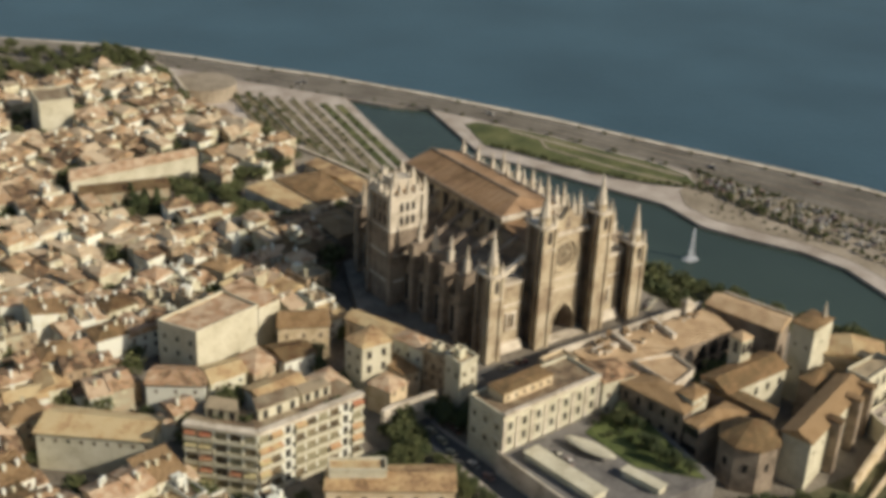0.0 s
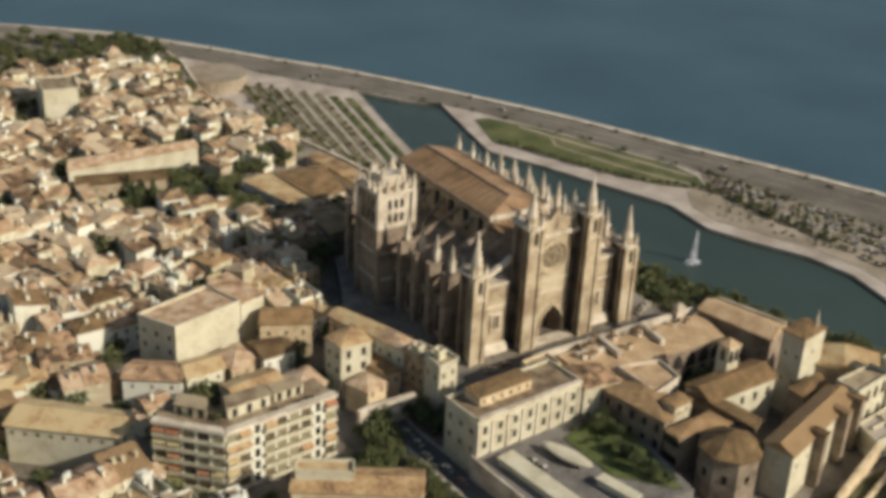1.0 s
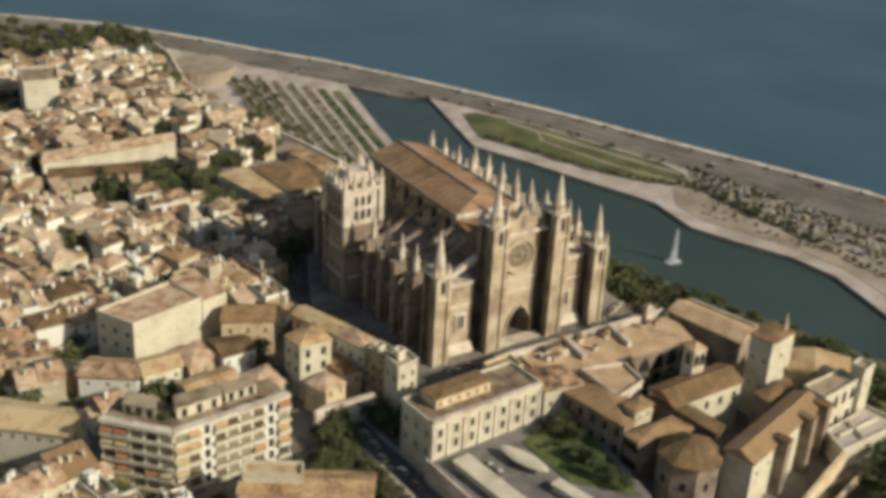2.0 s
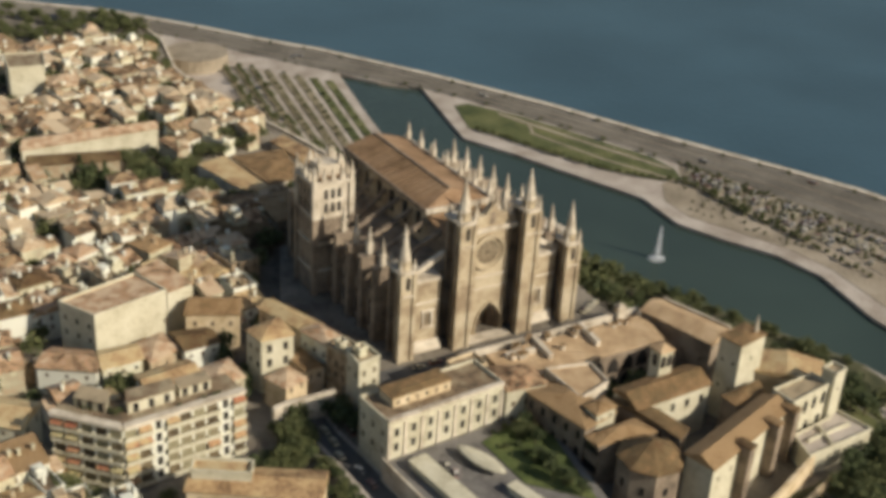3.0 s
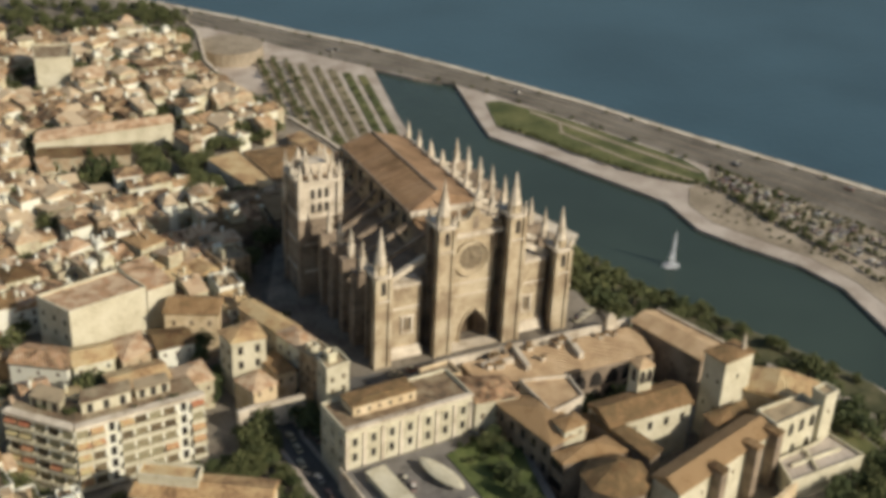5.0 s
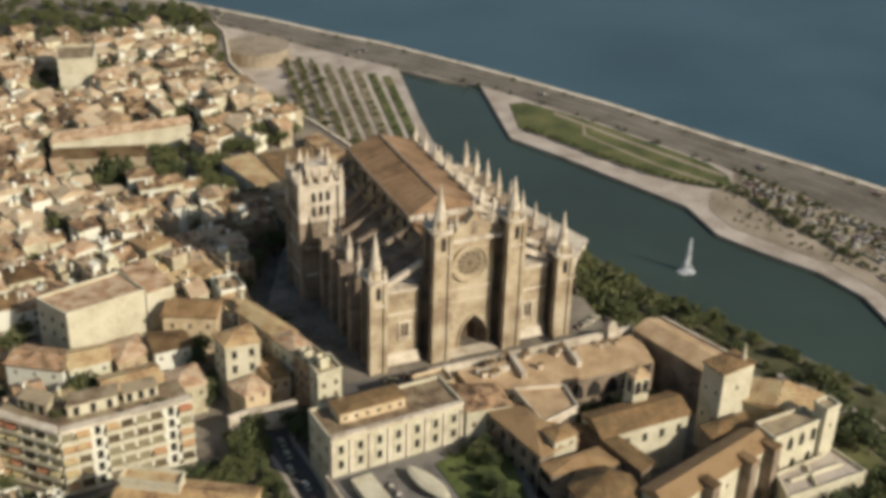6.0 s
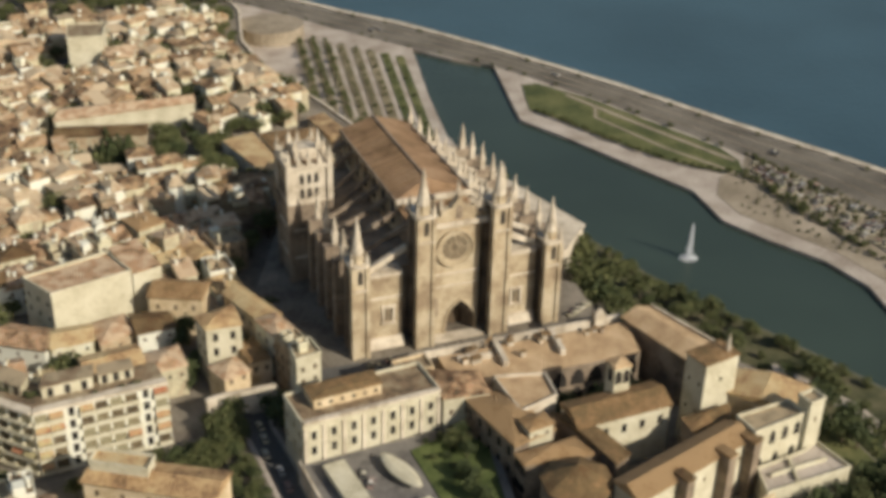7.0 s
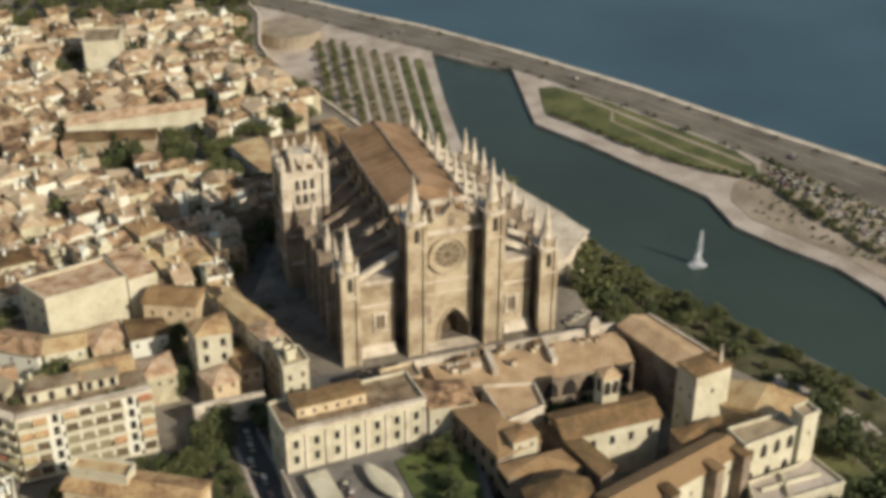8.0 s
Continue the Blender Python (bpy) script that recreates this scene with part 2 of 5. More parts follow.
def lerp(p, q, t):
    return tuple(a + (b - a) * t for a, b in zip(p, q))


def poly_mesh(pts, z0, z1):
    """A prism over any simple polygon, its top triangulated."""
    bm = bmesh.new()
    f = bm.faces.new([bm.verts.new((x, y, z1)) for x, y in ccw(pts)])
    bmesh.ops.triangulate(bm, faces=[f])
    mb = M()
    mb.add([v.co for v in bm.verts], [[v.index for v in f.verts] for f in bm.faces] if bm.verts.index_update() is None else [])
    bm.free()
    p = ccw(pts)
    n = len(p)
    mb.add([(x, y, z0) for x, y in p] + [(x, y, z1) for x, y in p], [(i, (i + 1) % n, n + (i + 1) % n, n + i) for i in range(n)])
    return mb


G = 13.0      # level of the old town
# ---- water and land ----
solid("sea", M().add([(-2500, -2500, 0), (3500, -2500, 0), (3500, 4000, 0), (-2500, 4000, 0)], [(0, 1, 2, 3)]), SEA, "calm blue-grey sea reaching the horizon", "sea")
LAKE_POLY = [(58, 303), (75, 283), (94, 269), (85, 195), (101, 168), (114, 142), (133, 106), (133, 78), (143, 59), (156, 39), (162, 18), (158, -17),
             (170, -140), (150, -140), (131, -42), (124, -27), (103, 12), (86, 44), (74, 77), (70, 103), (51, 145), (46, 183), (50, 235)]
solid("lake", poly_mesh(LAKE_POLY, -0.5, 0.05), LAKE, "still dark green artificial lake below the cathedral", "lake")
OUTER = [(320, -140), (262, 30), (240, 82), (217, 122), (185, 172), (150, 230), (105.5, 294), (62, 349), (35, 376), (8, 408), (-38, 456), (-98, 495), (-260, 590), (-600, 760)]
EAST = [(58, 303), (75, 283), (94, 269), (85, 195), (101, 168), (114, 142), (133, 106), (133, 78), (143, 59), (156, 39), (162, 18), (158, -17), (170, -140)]
WALL_LINE = [(-600, 700), (-260, 530), (-110, 455), (-40, 405), (-30, 350), (-34, 300), (-29, 262), (-20, 235), (-8, 205), (0, 180), (8, 150)]
solid("ground", poly_mesh(OUTER + WALL_LINE[:6] + [(58, 303)] + EAST[1:], -3, 1.5), PAVING, "pale paved quay and sea front ground", "ground")
solid("ground_park", poly_mesh(WALL_LINE[5:] + [(40, 100), (48, 20), (66, -10), (92, -50), (100, -140), (150, -140), (131, -42), (124, -27), (103, 12), (86, 44), (74, 77), (70, 103), (51, 145), (46, 183), (50, 235), (58, 303)], -3, 1.496), PAVING, "pale paved park ground beside the lake", "ground")
TOWN = WALL_LINE + [(42, 100), (50, 25), (68, -8), (94, -50), (100, -110), (100, -420), (-700, -420), (-900, 300)]
solid("ground_town", poly_mesh(TOWN, -3, G), STREET, "worn stone streets of the old town", "ground")


solid("garden_lawn", poly_mesh([(85, -58), (94, -51.5), (99, -110), (99, -122), (58, -124), (57, -103), (85, -97)], G - 1, G + 0.08), GRASS, "shaded dry lawn of the palace garden", "lawn")
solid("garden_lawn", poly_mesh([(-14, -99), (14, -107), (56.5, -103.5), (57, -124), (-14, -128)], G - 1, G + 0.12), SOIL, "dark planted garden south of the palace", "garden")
SQ = 18.4     # level of the cathedral square, above the lower streets
solid("ground_square", poly_mesh([(-60, 30), (-58, -8), (-53, -32), (-22, -30), (46, -21), (46, 16), (38, 22), (24, 80), (-46, 76), (-54, 50)], G - 1, SQ), STREET, "raised worn stone square round the cathedral", "ground")


def strip(pts_a, pts_b, z):
    """A flat strip between two lines of as many points."""
    mb = M()
    n = len(pts_a)
    mb.add([(x, y, z) for x, y in pts_a] + [(x, y, z) for x, y in pts_b], [(i, i + 1, n + i + 1, n + i) for i in range(n - 1)])
    mb.add([(x, y, z - 0.3) for x, y in pts_a] + [(x, y, z) for x, y in pts_a], [(i, i + 1, n + i + 1, n + i) for i in range(n - 1)])
    mb.add([(x, y, z - 0.3) for x, y in pts_b] + [(x, y, z) for x, y in pts_b], [(i, i + 1, n + i + 1, n + i) for i in range(n - 1)])
    return mb


ROAD_OUT = [(312, -140), (256, 28), (235, 80), (212, 119), (180, 169), (145.5, 227), (101.5, 290), (58.5, 345), (32, 371), (4, 403), (-42, 450), (-101, 488), (-262, 583)]
ROAD_IN = [(268, -140), (230, 10), (207, 46), (190, 100), (162, 153), (134, 206), (98, 263), (60, 302), (24, 343), (-8, 384), (-52, 432), (-108, 472), (-266, 566)]
solid("road", strip(ROAD_OUT, ROAD_IN, 1.62), ROADGREY, "wide worn grey sea front road", "road")
def along(line, off):
    return [(x + off * 0.80, y + off * 0.58) for x, y in line]
solid("sea_wall", strip(along(ROAD_OUT, 0.8), along(ROAD_OUT, 4.8), 2.2), STONE_PALE, "low pale stone sea wall along the shore", "wall")
for o in (6.0, 12.5):
    mid = [lerp(p, q, o / 19.0) for p, q in zip(ROAD_OUT, ROAD_IN)]
    solid("road_marking", strip(mid, along(mid, -0.7), 1.66 + 0.01 * o), BEIGE, "pale strip between the lanes of the road", "marking")
solid("lawn", poly_mesh([(99.6, 238.5), (108, 239), (128, 212), (164, 145), (166, 130), (162, 117), (152, 120), (133, 139), (117, 165), (101, 195), (93, 206)], 1.2, 1.75), GRASS, "long dry green lawn between lake and road", "lawn")
solid("path", strip([(118, 222), (140, 178), (165, 131)], [(116.4, 219.6), (138, 176), (163, 129)], 1.85), BEIGE, "narrow beige path across the lawn", "path")
solid("path", strip([(127, 205), (122, 190), (140, 150), (160, 118)], [(125.5, 204), (120.3, 189.6), (138.5, 149), (158.6, 117)], 1.86), BEIGE, "narrow beige path across the lawn", "path")
solid("car_park", poly_mesh([(174, 138), (187, 105), (202, 70), (216, 25), (225, -30), (190, -30), (186, 18), (182, 46), (178, 67), (172, 94), (165, 124)], 1.2, 1.70), BEIGE, "beige gravel car park with rows of small trees", "car park")
solid("gravel_strip", poly_mesh([(150, 116), (141, 100), (142, 82), (152, 64), (164, 43), (170, 20), (168, -30), (189, -30), (185, 18), (181, 46), (177, 67), (171, 94), (163, 122)], 1.2, 1.68), BEIGE, "brownish gravel strip behind the quay", "gravel")
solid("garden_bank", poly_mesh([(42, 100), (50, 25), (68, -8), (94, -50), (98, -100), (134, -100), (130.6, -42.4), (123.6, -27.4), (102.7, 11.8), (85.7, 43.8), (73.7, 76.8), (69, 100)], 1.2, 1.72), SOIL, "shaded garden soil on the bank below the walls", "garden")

# ---- cathedral ----
def pinnacle(mb, x, y, z, h, r=0.75):
    """A square stone pinnacle: shaft, collar and spire."""
    q = math.pi / 4
    mb.round(x, y, r * 1.2, z, r * 1.15, z + h * 0.35, 4, q)
    mb.round(x, y, r * 1.55, z + h * 0.35, r * 1.55, z + h * 0.40, 4, q)
    mb.round(x, y, r * 1.05, z + h * 0.40, 0.08, z + h, 6)


PIN = {}


def put_pinnacle(parent, x, y, z, h, r):
    """One pinnacle as a part of its own; alike ones share their mesh."""
    if (h, r) not in PIN:
        mb = M()
        pinnacle(mb, 0, 0, 0, h, r)
        PIN[h, r] = mb.mesh("pinnacle", STONE_PALE)
    ob = new("pinnacle", PIN[h, r])
    ob.parent = parent
    ob.location = (x, y, z)
    return ob


def arch_pts(w, h, n=6):
    """A pointed arch outline (x, z), from the left foot over the point to the right foot."""
    spring = h - w * 0.85
    pts = [(-w / 2, 0)]
    for i in range(n + 1):
        a = math.pi - i / n * math.radians(60)
        pts.append((w / 2 + w * math.cos(a), spring + w * math.sin(a) * 0.98))
    right = [(-x, z) for x, z in reversed(pts[:-1])]
    return pts + right


def arch_panel(mb, x, y, z, w, h, depth=0.3):
    p = arch_pts(w, h)
    n = len(p)
    mb.add([(x + a, y, z + b) for a, b in p] + [(x + a, y + depth, z + b) for a, b in p],
           [tuple(range(n))] + [(i, (i + 1) % n, n + (i + 1) % n, n + i) for i in range(n)])
    return mb


def arch_ring(mb, x, y, z, w, h, t, depth):
    """A raised arched moulding of breadth t round an opening."""
    a, b = arch_pts(w, h), arch_pts(w + 2 * t, h + t * 1.3)
    n = len(a)
    v = [(x + p, y, z + q) for p, q in a] + [(x + p, y, z + q) for p, q in b] + [(x + p, y + depth, z + q) for p, q in a] + [(x + p, y + depth, z + q) for p, q in b]
    f = []
    for i in range(n - 1):
        f += [(i, i + 1, n + i + 1, n + i), (n + i, n + i + 1, 3 * n + i + 1, 3 * n + i), (i, 2 * n + i, 2 * n + i + 1, i + 1)]
    return mb.add(v, f)


CATH = pose(-1.5, -4.5, G, 0, 0, 6.5)
cath = thing("cathedral", CATH, "huge golden sandstone gothic cathedral with spires and flying buttresses", "cathedral")

# nave, aisles, apse
part("nave_wall", M().box(-11.8, 11, 20, 78, 0, 43.6), STONE, cath)
part("front_bay", M().box(-11.6, 10.8, 6, 20, 0, 39.4), STONE_OLD_SHADE, cath)
part("bay_roof", M().slab([(-11.9, 6, 39.5), (11.1, 6, 39.5), (11.1, 20, 41.4), (-11.9, 20, 41.4)], 0.4), ROOF_NAVE, cath)
part("nave_roof", M().slab([(-12.6, 19.6, 43.9), (-0.8, 25, 47.5), (-0.8, 78.5, 47.5), (-12.6, 78.5, 43.9)], 0.5).slab([(-12.6, 19.6, 43.9), (11.8, 19.6, 43.9), (-0.8, 25, 47.5)], 0.5), ROOF_NAVE, cath, "low-pitched brown tiled nave roof")
part("nave_roof", M().slab([(-0.8, 25, 47.5), (11.8, 19.6, 43.9), (11.8, 78.5, 43.9), (-0.8, 78.5, 47.5)], 0.5), ROOF_NAVE, cath, "sunlit brown roof slope")
part("roof_ridge", M().box(-1.15, -0.45, 25, 78.5, 47.3, 47.85), STONE_OLD_SHADE, cath)
part("roof_parapet", M().box(-12.6, 11.8, 18.9, 19.5, 42.6, 44.3), STONE_PALE, cath)
part("roof_parapet", M().box(11.85, 12.5, 19, 78.5, 42.6, 44.6), STONE_PALE, cath)
# North parapet in the dark stone, painted as the shaded side.
part("roof_parapet", M().box(-13.1, -12.65, 19, 78.5, 42.6, 44.2), STONE_OLD_SHADE, cath)
# tile courses of the nave roof, running down the slope
for v in range(27, 78, 3):
    part("tile_course", M().beam((-12.5, v, 44.08), (-1.2, v, 47.53), 0.35, 0.25), ROOF_BROWN, cath)
for s, nm in ((-1, "north_aisle"), (1, "south_aisle")):
    u0, u1 = sorted((s * 11.5, s * 29.5))
    part(nm, M().box(u0, u1, 4, 80, 0, 27), STONE_OLD_SHADE, cath)
    # Aisle roofs in dark stone, painting in the nave's shade.
    part("aisle_roof", M().slab([(s * 30, 4, 27.2), (s * 30, 80, 27.2), (s * 11.5, 80, 30.8), (s * 11.5, 4, 30.8)][::-s], 0.4), STONE_OLD_SHADE, cath)
part("apse", M().prism([(-10, 80), (10, 80), (10, 96), (6, 103), (-6, 103), (-10, 96)], 0, 30), STONE_OLD_SHADE, cath)
part("apse_roof", M().hip([(-10, 80), (10, 80), (10, 96), (6, 103), (-6, 103), (-10, 96)], 30.2, 4, 0.6), ROOF_NAVE, cath)
part("side_apse", M().box(-24, -10.2, 80, 92, 0, 22), STONE_OLD_SHADE, cath)
part("side_apse", M().box(10.2, 24, 80, 92, 0, 22), STONE_OLD_SHADE, cath)

# buttresses on both flanks, with chapels between; dark stone also stands for shade
for s in (-1, 1):
    for k in range(8):
        v = 11.5 + 9.2 * k
        if s < 0 and 40 < v < 64:
            tall = 24
        else:
            tall = 31
        mb = M()
        u0, u1 = sorted((s * 29.6, s * 35.5))
        mb.box(u0, u1, v - 1.35, v + 1.35, 0, tall)
        mb.box(u0 - 0.25, u1 + 0.25, v - 1.6, v + 1.6, tall, tall + 0.7)
        mb.box(u0 - 0.25, u1 + 0.25, v - 1.6, v + 1.6, tall * 0.55, tall * 0.55 + 0.6)
        bt = part("buttress", mb, STONE_OLD_SHADE, cath)
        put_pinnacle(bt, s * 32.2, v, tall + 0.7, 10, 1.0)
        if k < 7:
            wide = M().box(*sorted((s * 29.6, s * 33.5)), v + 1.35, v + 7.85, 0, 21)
            part("chapel", wide, STONE_OLD_SHADE, cath)
            mb = M()
            for h0, hh in ((8, 9.5),):
                mb.box(*sorted((s * 33.5, s * 33.7)), v + 3.4, v + 5.8, h0, h0 + hh)
            part("window", mb, GLASS, cath)
        mb = M()
        mb.beam((s * 30.0, v, tall + 0.5), (s * 11.6, v, 40.5), 1.1, 1.6)
        mb.beam((s * 30.0, v, tall - 7.5), (s * 11.6, v, 33.0), 1.0, 1.4)
        # North flyers dark, south ones pale: shaded and lit side painted in.
        part("flying_buttress", mb, STONE_OLD_SHADE if s < 0 else STONE_PALE, cath)
        if s > 0:
            put_pinnacle(cath, s * 12.2, v, 43.6, 7.2, 0.8)
            put_pinnacle(cath, s * 22.0, v, 34.0, 7.2, 0.8)
        if v > 19:
            edge = 11.0 if s > 0 else 11.8
            part("window", M().box(*sorted((s * edge, s * (edge + 0.15))), v + 3.0, v + 6.2, 33.5, 41.0), GLASS, cath)

# west front: four slender ribbed towers with spires
def tower(u, w, d, shaft, tip, foot):
    h, c = w / 2, 1.2
    out = [(u - h, -d + c), (u - h + c, -d), (u + h - c, -d), (u + h, -d + c), (u + h, 3.5), (u - h, 3.5)]
    core = [(u - h + 2.0, -d + 0.8), (u + h - 2.0, -d + 0.8), (u + h - 2.0, 3.5), (u - h + 2.0, 3.5)]
    # Core and rear ribs in darker stone: shade painted between the ribs.
    tw = part("tower", M().prism(core, 0, shaft - 0.9), STONE_OLD_SHADE, cath, "front tower of golden stone with deep slim ribs")
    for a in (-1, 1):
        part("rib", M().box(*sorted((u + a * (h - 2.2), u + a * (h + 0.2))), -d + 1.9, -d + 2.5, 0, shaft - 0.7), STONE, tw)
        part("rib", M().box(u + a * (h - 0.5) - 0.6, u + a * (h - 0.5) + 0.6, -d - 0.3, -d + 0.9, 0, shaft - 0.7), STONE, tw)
        part("rib", M().box(*sorted((u + a * (h - 2.2), u + a * (h - 0.2))), 2.4, 3.5, 0, shaft - 0.7), STONE_OLD_SHADE, tw)
    part("face", M().box(u - h + 0.9, u + h - 0.9, -d + 0.25, -d + 0.9, 0, shaft - 0.9), STONE, tw)
    part("band", M().box(u - h + 0.6, u + h - 0.6, -d - 0.42, -d + 0.4, shaft - 8.4, shaft - 7.9), STONE_PALE, tw)
    part("cornice", M().prism([(u + (x - u) * 1.14, -d / 2 + (y + d / 2) * 1.1) for x, y in out], shaft - 0.8, shaft + 0.1), STONE_PALE, tw)
    cy = -d / 2 + 0.6
    z1 = shaft + (tip - shaft) * 0.2
    part("lantern", M().round(u, cy, foot * 1.12, shaft, foot * 1.05, z1, 8, math.pi / 8).round(u, cy, foot * 1.25, z1 - 0.35, foot * 1.25, z1, 8, math.pi / 8), STONE, tw)
    part("spire", M().round(u, cy, foot, z1, foot * 0.5, z1 + (tip - z1) * 0.5, 8, math.pi / 8).round(u, cy, foot * 0.5, z1 + (tip - z1) * 0.5, 0.08, tip, 8, math.pi / 8), STONE_PALE, tw, "slender pale stone spire")
    for a in (-1, 1):
        for y in (-d + 1.0, 2.4):
            put_pinnacle(tw, u + a * (h - 0.3), y, shaft, 4.4, 0.45)
    part("window", arch_panel(M(), u, -d + 0.16, shaft - 6.2, 1.5, 4.6, 0.2), GLASS, tw)
    part("window", M().box(u - h + 1.9, u - h + 2.0, -d + 3.0, -d + 4.4, shaft - 6.0, shaft - 2.2), GLASS, tw)
    return tw


tower(-32.0, 5.4, 4.8, 37.0, 52.0, 1.9)
tower(-11.9, 5.8, 5.4, 50.0, 64.6, 2.0)
tower(12.2, 5.8, 5.4, 50.0, 63.2, 2.0)
tower(30.2, 5.6, 4.8, 34.5, 48.6, 1.9)

# central wall with portal recess and rose
PX, PW, PZ = 1.4, 5.0, 5.2
# The slot from 7.2 to 9.8 is added to imitate the tower's shadow strip.
fw = part("front_wall", M().box(-9, PX - PW, 0, 6, 0, 43).box(PX + PW, 7.2, 0, 6, 0, 43).box(7.2, 9.8, 4.4, 6, 0, 43).box(PX - PW, PX + PW, 0, 6, 17.6, 43).box(PX - PW, PX + PW, 5.6, 6, 0, 17.6), STONE, cath)
# spandrels over the arch of the portal
edge = arch_pts(2 * PW, 11.6, 8)
mb = M()
for (x0, z0), (x1, z1) in zip(edge[1:-1], edge[2:-1]):
    quad = [(PX + x0, PZ + z0), (PX + x1, PZ + z1), (PX + x1, 17.6), (PX + x0, 17.6)]
    mb.loft([(x, 0, z) for x, z in quad][::-1], [(x, 0.8, z) for x, z in quad][::-1])
part("spandrel", mb, STONE, fw)
# Arch rings in the dark stone paint in the recess's shade.
mb = M()
for i in range(4):
    arch_ring(mb, PX, 0.5 + i * 1.1, PZ, 5.2 + (3 - i) * 1.2, 8.0 + (3 - i) * 0.9, 0.55, 1.1)
part("portal", mb, STONE_OLD_SHADE, fw, "deep arched stone portal")
part("hood_mould", arch_ring(M(), PX, -0.5, PZ, 2 * PW - 0.2, 11.6, 0.6, 0.6), STONE, fw)
part("door", M().box(PX - 2.8, PX + 2.8, 5.3, 5.55, PZ, 11.5), SHUTTER, fw, "dark wooden double door")
part("string_course", M().box(-9, 7.2, -0.4, 0, 26.6, 27.3), STONE_PALE, fw)
part("string_course", M().box(-9, 7.2, -0.3, 0, 22.4, 22.9), STONE_PALE, fw)
part("door_step", M().box(-8, 8, -4.5, 0, 5.0, 5.8), STONE_PALE, cath)
for x in (-6.6,):
    part("blind_niche", arch_panel(M(), x, -0.1, 12.5, 1.3, 6.5, 0.15), STONE_OLD_SHADE, fw)
RX, RZ, n = -0.8, 35.6, 40
mb = M()
for r, t, y in ((6.1, 0.7, -1.1), (5.4, 0.6, -0.6), (4.6, 0.5, -0.3)):
    ring = [(math.cos(2 * math.pi * i / n), math.sin(2 * math.pi * i / n)) for i in range(n)]
    v, f = [], []
    for c, s in ring:
        v += [(RX + c * r, y, RZ + s * r), (RX + c * (r - t), y, RZ + s * (r - t)), (RX + c * r, 0.1, RZ + s * r), (RX + c * (r - t), 0.1, RZ + s * (r - t))]
    for i in range(n):
        p, q = 4 * i, 4 * ((i + 1) % n)
        f += [(p, p + 1, q + 1, q), (p + 2, p, q, q + 2), (p + 1, p + 3, q + 3, q + 1)]
    mb.add(v, f)
rose = part("rose_window", mb, STONE, fw, "round carved rose window")
disc = [(RX + 4.3 * math.cos(2 * math.pi * i / n), -0.12, RZ + 4.3 * math.sin(2 * math.pi * i / n)) for i in range(n)]
part("rose_glass", M().add(disc, [tuple(range(n))]), ROSE_GLASS, rose)
for i in range(12):
    a = 2 * math.pi * i / 12
    c, s = math.cos(a), math.sin(a)
    p, q = Vector((RX + 1.1 * c, -0.25, RZ + 1.1 * s)), Vector((RX + 4.2 * c, -0.25, RZ + 4.2 * s))
    w, b = Vector((-s, 0, c)) * 0.14, Vector((0, 0.2, 0))
    part("tracery", M().loft([p - w, p + w, p + w + b, p - w + b], [q - w, q + w, q + w + b, q - w + b]), STONE, rose)
# upper gallery and stepped gable
mb = M().box(-9, 9.7, -1.0, 5, 43.0, 44.4)
part("cornice", mb, STONE_PALE, fw)
mb = M()
pts = [(-8.9, 44.4), (9.6, 44.4), (9.6, 46.4), (6.2, 46.4), (6.0, 48.2), (3.0, 48.6), (0.4, 52.4), (-2.2, 48.6), (-5.2, 48.2), (-5.4, 46.4), (-8.9, 46.4)]
mb.loft([(x, 0.2, z) for x, z in pts][::-1], [(x, 2.6, z) for x, z in pts][::-1])
gb = part("gable", mb, STONE, cath, "stepped stone gable with a niche")
part("niche", arch_panel(M(), 0.4, 0.05, 45.2, 1.9, 4.4, 0.2), STONE_OLD_SHADE, gb)
for x, z in ((-5.0, 48.0), (0.4, 52), (5.8, 48.0), (8.6, 46.2)):
    put_pinnacle(gb, x, 1.4, z, 5.2, 0.5)
